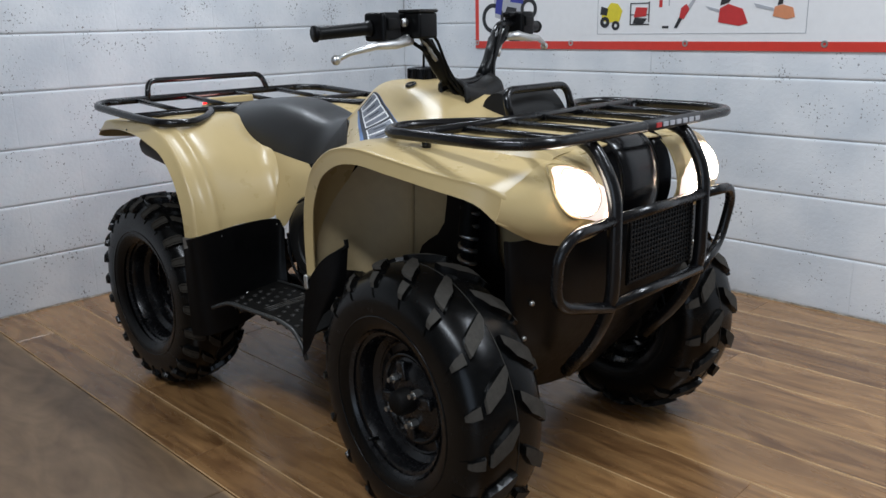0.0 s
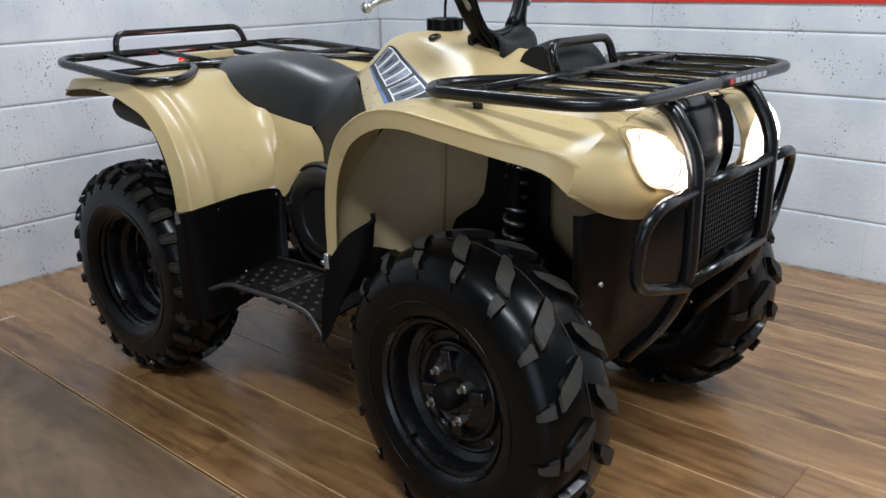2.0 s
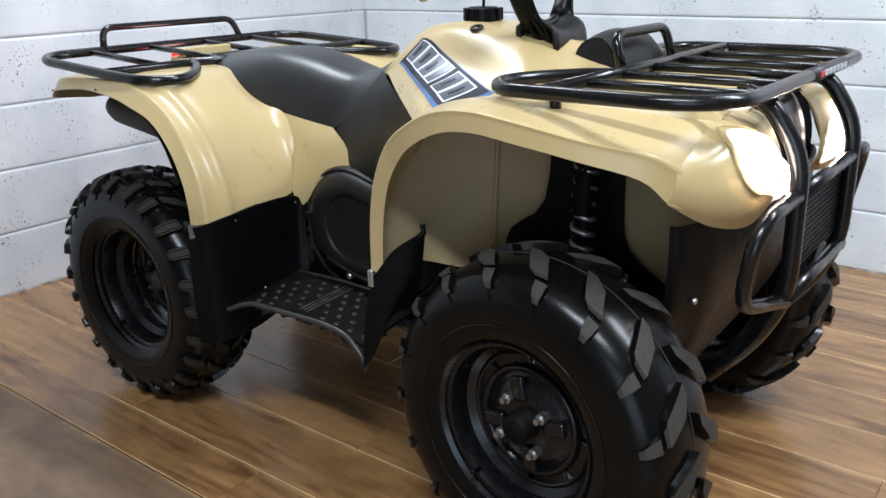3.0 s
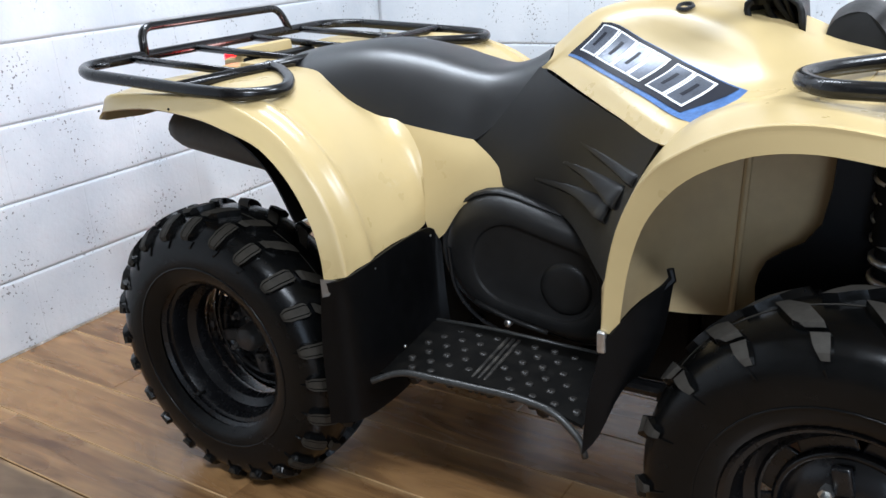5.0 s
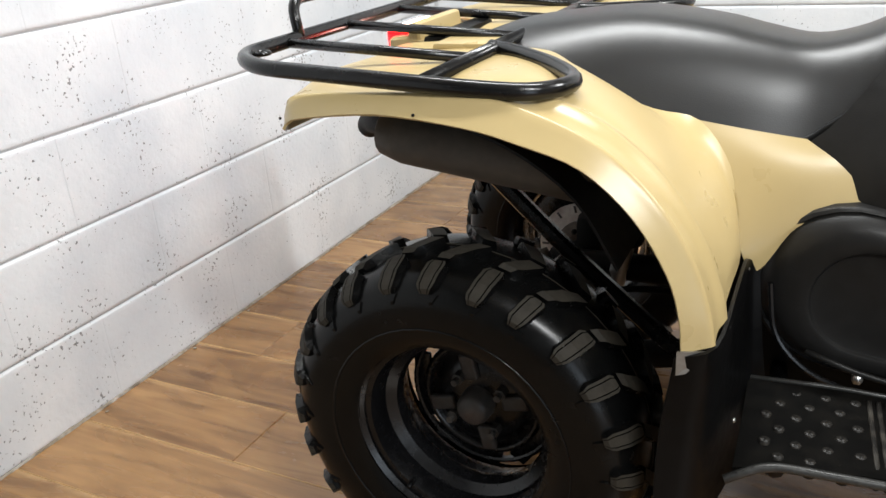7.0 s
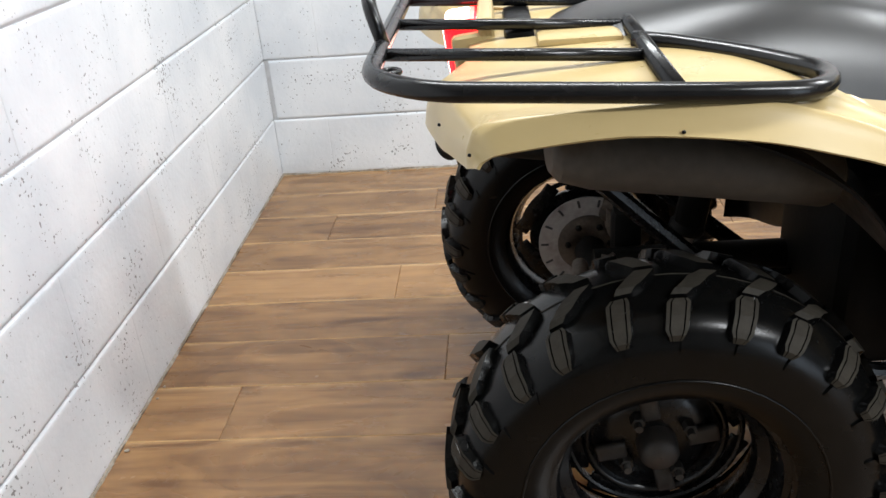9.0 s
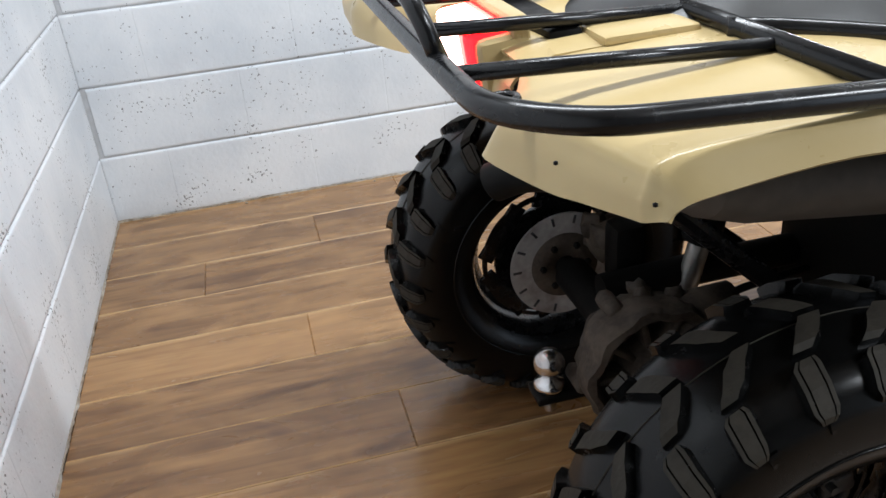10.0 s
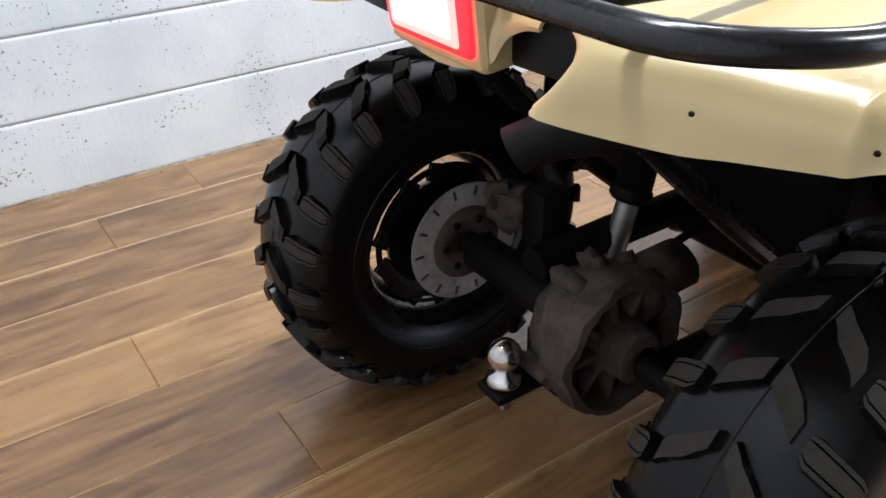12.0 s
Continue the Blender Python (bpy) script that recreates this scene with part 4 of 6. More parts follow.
bm = bmesh.new()
box(bm, (-0.2618, -0.058, 0.794), (-0.214, 0.062, 0.8830), 0.012, 4, tip)
part("bulb_window", bm, REDHOT, tl)

# racks of bent steel tube
def rear_z(u):
    """The rear rack falls a little towards the seat."""
    return 0.8725 - 0.060 * u


bm = bmesh.new()
half = [(0.005, -0.205), (0.06, -0.228), (0.150, -0.300), (0.212, -0.385), (0.175, -0.462), (0.08, -0.472), (-0.265, -0.470), (-0.338, -0.410), (-0.340, -0.20), (-0.340, 0.0)]
loop = half + [(u, -v) for u, v in half[::-1][1:]]
tube(bm, [(u, v, rear_z(u)) for u, v in loop], 0.0125, 12, bend=0.05)
rr_ = bpart("rear_rack", bm, STEEL, "black bent steel tube rear luggage rack", crease=0)
bm = bmesh.new()
tube(bm, [(0.015, -0.465, rear_z(0.015) + 0.001), (0.015, 0.465, rear_z(0.015) + 0.001)], 0.0115, 10)
part("cross_bar", bm, STEEL, rr_)
for v in (-0.290, -0.098, 0.098, 0.290):
    bm = bmesh.new()
    tube(bm, [(-0.338, v, rear_z(-0.338) - 0.001), (0.015, v, rear_z(0.015) - 0.001)], 0.0085, 10)
    part("rack_bar", bm, STEEL, rr_)
bm = bmesh.new()
tube(bm, [(-0.336, -0.250, rear_z(-0.34)), (-0.356, -0.235, rear_z(-0.34) + 0.062), (-0.356, 0.235, rear_z(-0.34) + 0.062), (-0.336, 0.250, rear_z(-0.34))], 0.010, 10, bend=0.04)
part("rack_hoop", bm, STEEL, rr_)
for v in (-0.455, 0.455):
    bm = bmesh.new()
    cyl(bm, (0.015, v, rear_z(0.0)), (0.012, v * 0.99, 0.838), 0.009, 10)
    cyl(bm, (0.012, v * 0.99, 0.846), (0.012, v * 0.99, 0.838), 0.020, 12, 0.002)
    part("rack_foot", bm, STEEL, rr_)
for v in (-0.385, 0.385):
    bm = bmesh.new()
    pts = [(-0.314 + 0.0115 * math.cos(2 * math.pi * k / 16), v + 0.0115 * math.sin(2 * math.pi * k / 16), rear_z(-0.31) + 0.001) for k in range(16)]
    tube(bm, pts, 0.004, 8, closed=True)
    part("tie_down_eye", bm, STEEL, rr_)

FZ0 = 0.908
bm = bmesh.new()
fo = [(1.235, -0.165, FZ0), (1.195, -0.185, FZ0), (1.130, -0.265, FZ0), (1.100, -0.350, FZ0), (1.150, -0.425, FZ0), (1.22, -0.432, FZ0), (1.47, -0.432, FZ0), (1.548, -0.37, FZ0), (1.550, -0.25, FZ0)]
loop = fo + [(u, -v, z) for u, v, z in fo[::-1]]
tube(bm, loop, 0.0125, 12, bend=0.05)
fr_ = bpart("front_rack", bm, STEEL, "black bent steel tube front luggage rack", crease=0)
bm = bmesh.new()
tube(bm, [(1.237, -0.43, FZ0 + 0.001), (1.237, 0.43, FZ0 + 0.001)], 0.0115, 10)
part("cross_bar", bm, STEEL, fr_)
for v in (-0.28, -0.14, 0.0, 0.14, 0.28):
    bm = bmesh.new()
    tube(bm, [(1.237, v, FZ0 - 0.002), (1.549, v, FZ0 - 0.002)], 0.0085, 10)
    part("rack_bar", bm, STEEL, fr_)
bm = bmesh.new()
tube(bm, [(1.215, -0.085, FZ0), (1.195, -0.085, FZ0 + 0.066), (1.195, 0.160, FZ0 + 0.066), (1.215, 0.160, FZ0)], 0.010, 10, bend=0.04)
part("rack_hoop", bm, STEEL, fr_)
for v in (-0.40, 0.40):
    bm = bmesh.new()
    cyl(bm, (1.245, v, FZ0), (1.25, v, 0.87), 0.010, 10)
    part("rack_foot", bm, STEEL, fr_)
bm = bmesh.new()
tube(bm, [(1.5495, -0.03, FZ0), (1.5495, 0.21, FZ0)], 0.0133, 12)
part("rack_sticker", bm, BLKP, fr_, "black rack sticker with pale bars")
for k in range(7):
    bm = bmesh.new()
    box(bm, (1.5615, 0.0 + 0.028 * k, FZ0 - 0.004), (1.5645, 0.019 + 0.028 * k, FZ0 + 0.006))
    part("sticker_bar", bm, REDP if k == 0 else GRYP, fr_, smooth=False)

# nose: headlights, grille, front panel, bumper
def on_nose(g, v, z, off):
    """The place of the nose shell at a distance v from the middle and a height z, pushed ahead by off."""
    p = min(g, key=lambda q: (abs(q.y) - v) ** 2 + (q.z - z) ** 2)
    return Vector((p.x + off, math.copysign(v, p.y), z))


LAMP = hull2((0.272, 0.800), 0.050, (0.172, 0.750), 0.037, 16)
mid_v, mid_z = 0.228, 0.778
for s in (-1, 1):
    shell = [[flare(p, 0.087) for p in row] for row in as_grid(NOSE, s)]
    g = [surf(shell, a / 16, b / 16) for a in range(65) for b in range(65)]
    # the far lamp shows less of its outer side
    at = lambda v, z, off: on_nose(g, v if s > 0 else 0.135 + (v - 0.135) * 0.78, z, off)
    core = at(mid_v, mid_z, 0.016)
    bm = bmesh.new()
    rings = []
    for q, off in ((0.30, 0.016), (0.62, 0.014), (0.88, 0.010), (1.0, 0.003)):
        rings.append([bm.verts.new(at(mid_v + (v - mid_v) * q, mid_z + (z - mid_z) * q, off)) for v, z in LAMP])
    hub_v = bm.verts.new(core)
    n = len(LAMP)
    for k in range(n):
        bm.faces.new((hub_v, rings[0][k], rings[0][(k + 1) % n]))
        for r0, r1 in zip(rings, rings[1:]):
            bm.faces.new((r0[k], r0[(k + 1) % n], r1[(k + 1) % n], r1[k]))
    hl = bpart("headlight", bm, LENSD, "lit headlight with a clear moulded lens", crease=0)
    bm = bmesh.new()
    tube(bm, [at(mid_v + (v - mid_v) * 1.04, mid_z + (z - mid_z) * 1.04, 0.002) for v, z in LAMP], 0.003, 6, closed=True)
    part("lens_rim", bm, TAN, hl)
    # a round main reflector and a smaller one behind the lens
    for cv, cz, r in ((0.272, 0.800, 0.042), (0.184, 0.755, 0.026)):
        bm = bmesh.new()
        mid = bm.verts.new(at(cv, cz, 0.019))
        ring = [bm.verts.new(at(cv + r * math.cos(2 * math.pi * k / 28), cz + r * math.sin(2 * math.pi * k / 28), 0.0165)) for k in range(28)]
        for k in range(28):
            bm.faces.new((mid, ring[k], ring[(k + 1) % 28]))
        part("reflector", bm, LENS, hl, "white-hot reflector bowl")
    bm = bmesh.new()
    tube(bm, [at(0.272 + 0.047 * math.cos(2 * math.pi * k / 36), 0.800 + 0.047 * math.sin(2 * math.pi * k / 36), 0.0165) for k in range(36)], 0.0011, 6, closed=True)
    part("reflector_ring", bm, ALUD, hl)

# one smooth black cowl between the headlights, with two sunk flutes
GRILLE = []
for v in (-0.134, -0.118, -0.104, -0.090, -0.062, 0.0, 0.062, 0.090, 0.104, 0.118, 0.134):
    d = 0.0 if abs(v) > 0.12 else (-0.020 if 0.085 < abs(v) < 0.12 else 0.012 - 1.2 * v * v)
    GRILLE.append([(1.440, v, 0.888 + d * 0.4), (1.494 + d * 0.6, v, 0.866 + d * 0.4), (1.522 + d, v, 0.815), (1.528 + d, v, 0.750), (1.512 + d, v, 0.690)])
bm = bmesh.new()
sheet(bm, as_grid(GRILLE), 3, 0.004)
bpart("grille_panel", bm, GLOSS, "smooth black cowl between the headlights")
for s in (-1, 1):
    bm = bmesh.new()
    tube(bm, [(1.440, s * 0.072, 0.893), (1.494, s * 0.072, 0.872), (1.524, s * 0.072, 0.818), (1.530, s * 0.072, 0.75), (1.514, s * 0.072, 0.69)], 0.004, 8, bend=0.03)
    bpart("grille_bar", bm, PLAST)

PANEL = [(0.705, 1.478, 0.392, 1.512), (0.62, 1.476, 0.385, 1.510), (0.53, 1.462, 0.368, 1.498), (0.43, 1.425, 0.325, 1.462), (0.33, 1.36, 0.25, 1.40), (0.265, 1.31, 0.17, 1.36)]
rows = []
for z, us, w, uc in PANEL:
    half = [(us - 0.020, -w, z), (us, -w * 0.965, z), ((us + uc) / 2 + 0.010, -w * 0.72, z), (uc, -w * 0.36, z), (uc + 0.004, 0.0, z)]
    rows.append(half + [(u, -v, z) for u, v, z in half[::-1][1:]])
bm = bmesh.new()
sheet(bm, as_grid(rows), 4, 0.005)
bpart("front_guard_panel", bm, PLAST, "black plastic front guard panel")
for s in (-1, 1):
    for v, z in ((0.335, 0.565), (0.330, 0.478)):
        bm = bmesh.new()
        bmesh.ops.create_icosphere(bm, subdivisions=2, radius=0.006, matrix=Matrix.Translation((1.487 if z > 0.5 else 1.462, s * v, z)))
        bpart("panel_screw", bm, ZINC)
bm = bmesh.new()
for i in range(13):
    for j in range(22):
        box(bm, (1.590, -0.132 + 0.012 * j, 0.585 + 0.0105 * i), (1.5925, -0.132 + 0.012 * j + 0.0035, 0.585 + 0.0105 * i + 0.0105))
for i in range(14):
    box(bm, (1.5895, -0.134, 0.583 + 0.0105 * i), (1.592, 0.134, 0.5865 + 0.0105 * i))
# added black sheet that keeps the mesh openings dark
box(bm, (1.584, -0.136, 0.578), (1.5885, 0.136, 0.728))
bpart("mesh_guard", bm, PLAST, "black mesh plate with a plain backing sheet", smooth=False, crease=0)


def upright_line(v):
    return [(1.500, v * 0.97, 0.898), (1.545, v, 0.882), (1.600, v, 0.800), (1.602, v, 0.56), (1.555, v, 0.46), (1.47, v * 0.9, 0.36)]


BC, BW = -0.026, 0.182
bm = bmesh.new()
tube(bm, upright_line(BC - BW), 0.0155, 14, bend=0.06)
bump = bpart("bumper", bm, STEEL, "black tubular front bull bar", crease=0)
bm = bmesh.new()
tube(bm, upright_line(BC + BW), 0.0155, 14, bend=0.06)
part("upright", bm, STEEL, bump)
for s in (-1, 1):
    bm = bmesh.new()
    tube(bm, [(1.602, BC + s * BW, 0.738), (1.598, BC + s * 0.318, 0.732), (1.588, BC + s * 0.352, 0.695), (1.570, BC + s * 0.340, 0.580), (1.600, BC + s * BW, 0.548)], 0.0125, 12, bend=0.05)
    part("side_loop", bm, STEEL, bump)
for z in (0.738, 0.555):
    bm = bmesh.new()
    tube(bm, [(1.602, BC - BW, z), (1.602, BC + BW, z)], 0.0125, 12)
    part("cross_tube", bm, STEEL, bump)

# front suspension
for s in (-1, 1):
    bm = bmesh.new()
    cyl(bm, (1.20, s * 0.235, 0.80), (1.205, s * 0.265, 0.655), 0.022, 14)
    cyl(bm, (1.205, s * 0.262, 0.66), (1.21, s * 0.285, 0.45), 0.011, 10)
    fs = bpart("front_shock", bm, DARK, "front shock absorber with a black coil spring")
    bm = bmesh.new()
    pts = []
    for k in range(120):
        f = k / 119
        a = 2 * math.pi * 9 * f
        c0 = Vector((1.201, s * 0.24, 0.765)).lerp(Vector((1.21, s * 0.282, 0.505)), f)
        pts.append(c0 + Vector((0.020 * math.cos(a), 0.020 * math.sin(a), 0)))
    tube(bm, pts, 0.0058, 7)
    part("coil_spring", bm, ALU, fs, "silver coil spring")
    bm = bmesh.new()
    cyl(bm, (1.2035, s * 0.25, 0.70), (1.2095, s * 0.279, 0.535), 0.017, 14)
    part("damper_body", bm, DARK, fs)
    # splash shield behind the strut
    bm = bmesh.new()
    sheet(bm, as_grid([[(1.13, 0.245, 0.87), (1.2, 0.235, 0.87), (1.28, 0.245, 0.86)], [(1.115, 0.245, 0.67), (1.2, 0.235, 0.70), (1.28, 0.245, 0.69)], [(1.04, 0.25, 0.60), (1.2, 0.24, 0.60), (1.30, 0.258, 0.60)], [(1.027, 0.25, 0.53), (1.2, 0.24, 0.52), (1.40, 0.275, 0.53)], [(1.06, 0.25, 0.45), (1.2, 0.23, 0.44), (1.36, 0.25, 0.45)]], s), 3, 0.005)
    bpart("splash_shield", bm, PLAST)
    bm = bmesh.new()
    tube(bm, [(1.08, s * 0.12, 0.34), (1.205, s * 0.34, 0.29)], 0.016, 10)
    tube(bm, [(1.34, s * 0.12, 0.33), (1.205, s * 0.34, 0.29)], 0.016, 10)
    tube(bm, [(1.10, s * 0.13, 0.48), (1.205, s * 0.33, 0.44), (1.31, s * 0.13, 0.47)], 0.013, 10, bend=0.03)
    cyl(bm, (1.205, s * 0.335, 0.46), (1.205, s * 0.35, 0.25), 0.025, 12)
    cyl(bm, (1.205, s * 0.10, 0.33), (1.205, s * 0.38, 0.314), 0.022, 12)
    bpart("suspension_arm", bm, DARK)
    bm = bmesh.new()
    cyl(bm, (1.235, s * 0.34, RZ), (1.235, s * 0.385, RZ), 0.085, 24, 0.006)
    bpart("hub_drum", bm, DARK)

# engine, frame and clutch cover
bm = bmesh.new()
box(bm, (0.34, -0.15, 0.27), (0.92, 0.15, 0.62), 0.04, 3)
eng = bpart("engine", bm, DARK, "dark oil-stained engine block")
bm = bmesh.new()
box(bm, (0.60, -0.12, 0.55), (0.98, 0.12, 0.86), 0.04, 3)
part("cylinder_head", bm, DARK, eng)
bm = bmesh.new()
box(bm, (0.92, -0.14, 0.30), (1.32, 0.14, 0.72), 0.03, 3)
part("front_casing", bm, DARK, eng)
for s in (-1, 1):
    bm = bmesh.new()
    tube(bm, [(1.40, s * 0.12, 0.62), (1.32, s * 0.14, 0.30), (0.95, s * 0.15, 0.265), (0.38, s * 0.15, 0.265), (0.10, s * 0.14, 0.50), (-0.20, s * 0.13, 0.78)], 0.016, 10, bend=0.06)
    tube(bm, [(1.40, s * 0.12, 0.66), (1.0, s * 0.12, 0.86), (0.55, s * 0.12, 0.70), (0.10, s * 0.12, 0.74), (-0.22, s * 0.13, 0.79)], 0.015, 10, bend=0.05)
    bpart("frame_tube", bm, STEEL)
    y0 = 0.15
    bm = bmesh.new()
    ol = hull2((0.545, 0.520), 0.135, (0.72, 0.485), 0.125)
    pod(bm, ol, 0, [(0.0, 1.0), (0.044, 1.0), (0.052, 0.985), (0.055, 0.96), (0.052, 0.94), (0.060, 0.91), (0.070, 0.86), (0.077, 0.79), (0.079, 0.70), (0.079, 0.64), (0.0775, 0.615), (0.073, 0.60), (0.0715, 0.57), (0.0715, 0.40)])
    cc = bpart("clutch_cover" if s < 0 else "engine_side_cover", bm, CHAR, "oval black plastic engine side cover")
    cc.matrix_local = Matrix.Translation((0, s * y0, 0)) @ Matrix.Diagonal((1, s, 1, 1))
    bm = bmesh.new()
    lathe(bm, [(0.001, 0.0085), (0.036, 0.0080), (0.046, 0.0060), (0.052, 0.001), (0.053, -0.004)], 32)
    boss = part("round_boss", bm, CHAR, cc)
    boss.location = (0.695, 0.0715, 0.482)
    bm = bmesh.new()
    tube(bm, [(0.50, 0.079, 0.425), (0.58, 0.080, 0.400), (0.66, 0.080, 0.388)], 0.005, 8, bend=0.03)
    part("cover_rib", bm, CHAR, cc)
    bm = bmesh.new()
    cyl(bm, (0.575, 0.07, 0.392), (0.575, 0.085, 0.392), 0.008, 6)
    part("drain_plug", bm, ALU, cc)
    bm = bmesh.new()
    tube(bm, [(0.435, s * 0.225, 0.53), (0.445, s * 0.228, 0.44), (0.50, s * 0.232, 0.385), (0.60, s * 0.236, 0.36), (0.76, s * 0.24, 0.335)], 0.0045, 8, bend=0.05)
    bpart("cover_edge_wire", bm, STEEL)

# footboards
for s in (-1, 1):
    bm = bmesh.new()
    fl = [[(0.415, -0.262, 0.378), (0.53, -0.250, 0.374), (0.66, -0.248, 0.370), (0.80, -0.245, 0.365)],
          [(0.412, -0.37, 0.368), (0.53, -0.36, 0.372), (0.66, -0.355, 0.370), (0.80, -0.36, 0.362)],
          [(0.408, -0.462, 0.362), (0.50, -0.450, 0.374), (0.68, -0.446, 0.374), (0.80, -0.458, 0.352)]]
    sheet(bm, as_grid(fl, s), 4, 0.006)
    fb = bpart("footboard", bm, BOARD, "black footboard with worn grip studs")
    bm = bmesh.new()
    tube(bm, [(0.398, s * 0.475, 0.356), (0.45, s * 0.456, 0.378), (0.68, s * 0.452, 0.378), (0.755, s * 0.457, 0.370), (0.80, s * 0.462, 0.330), (0.806, s * 0.460, 0.300)], 0.0062, 8, bend=0.03)
    tube(bm, [(0.41, s * 0.262, 0.384), (0.54, s * 0.250, 0.382), (0.76, s * 0.245, 0.372)], 0.004, 8, bend=0.03)
    part("board_rim", bm, SCUFF, fb, "scuffed pale board rim")
    stud = None
    for i in range(9):
        for j in range(6):
            u = 0.445 + 0.040 * i + 0.018 * (j % 2)
            if 0.575 < u < 0.612:
                continue
            if stud is None:
                bm = bmesh.new()
                tube(bm, [(0, 0, -0.014), (0, 0, 0.0085), (0, 0, 0.0095), (0, 0, 0.009), (0, 0, 0.004)], 0.008, 8, radii=[0.0085, 0.0078, 0.0066, 0.0044, 0.0034])
                stud = q = part("grip_stud", bm, STUDM, fb)
            else:
                q = new("grip_stud", stud.data)
                q.parent = fb
            q.location = (u, s * (0.280 + 0.031 * j), 0.371 - 0.13 * max(0.0, u - 0.68))
    for u in (0.580, 0.592, 0.604):
        bm = bmesh.new()
        box(bm, (u, s * 0.353 - 0.085, 0.355), (u + 0.007, s * 0.353 + 0.085, 0.381), 0.002)
        part("grip_rib", bm, STUDM, fb)
    bm = bmesh.new()
    tube(bm, [(0.46, s * 0.13, 0.34), (0.46, s * 0.43, 0.352)], 0.014, 8)
    part("board_support", bm, STEEL, fb)
    bm = bmesh.new()
    tube(bm, [(0.72, s * 0.13, 0.34), (0.72, s * 0.43, 0.348)], 0.014, 8)
    part("board_support", bm, STEEL, fb)

# rear axle, swing arm, brake, shock, final drive, exhaust, tow ball
bm = bmesh.new()
cyl(bm, (0, -0.32, RZ), (0, 0.34, RZ), 0.021, 16)
cyl(bm, (0, -0.31, RZ), (0, -0.27, RZ), 0.06, 18, 0.006)
cyl(bm, (0, 0.30, RZ), (0, 0.335, RZ), 0.055, 18, 0.006)
cyl(bm, (0, 0.02, RZ + 0.005), (0, 0.262, RZ), 0.035, 18, 0.006)
tube(bm, [(-0.01, 0.10, 0.362), (0.16, 0.10, 0.368), (0.42, 0.10, 0.368)], 0.029, 12, bend=0.05)
tube(bm, [(0.0, -0.14, RZ - 0.01), (0.20, -0.14, 0.30), (0.42, -0.12, 0.34)], 0.026, 12, bend=0.05)
tube(bm, [(0.10, -0.01, 0.352), (0.20, 0.02, 0.362), (0.40, 0.06, 0.352)], 0.007, 8, bend=0.03)
box(bm, (0.03, 0.13, 0.33), (0.09, 0.19, 0.455), 0.02, 2)
bpart("rear_axle", bm, DARK, "dirty rear axle and swing arm")
bm = bmesh.new()
shell = [(0.030, 0.050), (0.062, 0.042), (0.084, 0.022), (0.098, -0.004), (0.106, -0.010), (0.108, -0.034), (0.116, -0.040), (0.119, -0.078), (0.117, -0.100), (0.106, -0.103), (0.099, -0.094), (0.094, -0.052), (0.070, -0.040), (0.052, -0.044), (0.047, -0.085), (0.043, -0.130), (0.034, -0.136), (0.021, -0.138)]
lathe(bm, [shell[0]] + [tuple(p0 + (p1 - p0) * f / 2 for p0, p1 in zip(a_, b_)) for a_, b_ in zip(shell, shell[1:]) for f in (1, 2)], 44)
fd = bpart("final_drive", bm, RUST, "mud-caked cast final drive case with a ribbed open face")
for v in fd.data.vertices:
    an = math.atan2(v.co.z, v.co.x)
    rad = math.hypot(v.co.x, v.co.z)
    # the cast rim is cut in flats, with lumps where its bolts sit
    flat_ = 1 + (0.055 * abs(math.sin(4.5 * an)) - 0.03) * min(1, max(0, (rad - 0.07) / 0.03))
    q = noise.noise(v.co * 30) * 0.006 + noise.noise(v.co * 110) * 0.003
    v.co.x, v.co.z = v.co.x * flat_, v.co.z * flat_
    v.co += Vector((v.co.x, 0, v.co.z)).normalized() * q + Vector((0, q * 0.7, 0))
fd.matrix_local = Matrix.Translation((0.0, 0.0, 0.318)) @ Matrix.Scale(0.94, 4)
for k in range(9):
    bm = bmesh.new()
    box(bm, (0.042, -0.088, -0.0055), (0.104, -0.036, 0.0055), 0.004, 2, Matrix.Rotation(2 * math.pi * k / 9 + 0.3, 4, "Y"))
    part("case_rib", bm, RUST, fd)
    a = 2 * math.pi * (k + 0.5) / 9 + 0.3
    if k % 2 == 0:
        bm = bmesh.new()
        cyl(bm, (0.113 * math.cos(a), -0.052, 0.113 * math.sin(a)), (0.113 * math.cos(a), 0.006, 0.113 * math.sin(a)), 0.016, 10, 0.004)
        cyl(bm, (0.113 * math.cos(a), 0.0, 0.113 * math.sin(a)), (0.113 * math.cos(a), 0.014, 0.113 * math.sin(a)), 0.008, 6)
        part("case_bolt", bm, RUST, fd)
bm = bmesh.new()
tube(bm, [(0.05, -0.045, 0.045), (0.10, -0.045, 0.062), (0.16, -0.045, 0.066)], 0.043, 16)
for v in bm.verts:
    v.co += Vector((0, noise.noise(v.co * 40), noise.noise(v.co * 40 + Vector((5, 0, 0))))) * 0.006
part("case_neck", bm, RUST, fd)
clod = random.Random(3)
for k in range(6):
    an, y0 = clod.uniform(0, 6.28), clod.uniform(-0.06, 0.0)
    bm = bmesh.new()
    bmesh.ops.create_icosphere(bm, subdivisions=2, radius=clod.uniform(0.014, 0.022))
    for v in bm.verts:
        v.co += v.co.normalized() * (noise.noise(v.co * 60 + Vector((k, 0, 0))) * 0.012 + noise.noise(v.co * 150) * 0.004)
    q = part("mud_clump", bm, RUST, fd)
    q.location = (0.106 * math.cos(an), y0, 0.106 * math.sin(an))
bm = bmesh.new()
lathe(bm, [(0.062, -0.0025), (0.110, -0.0025), (0.110, 0.0025), (0.062, 0.0025)], 56, closed=True)
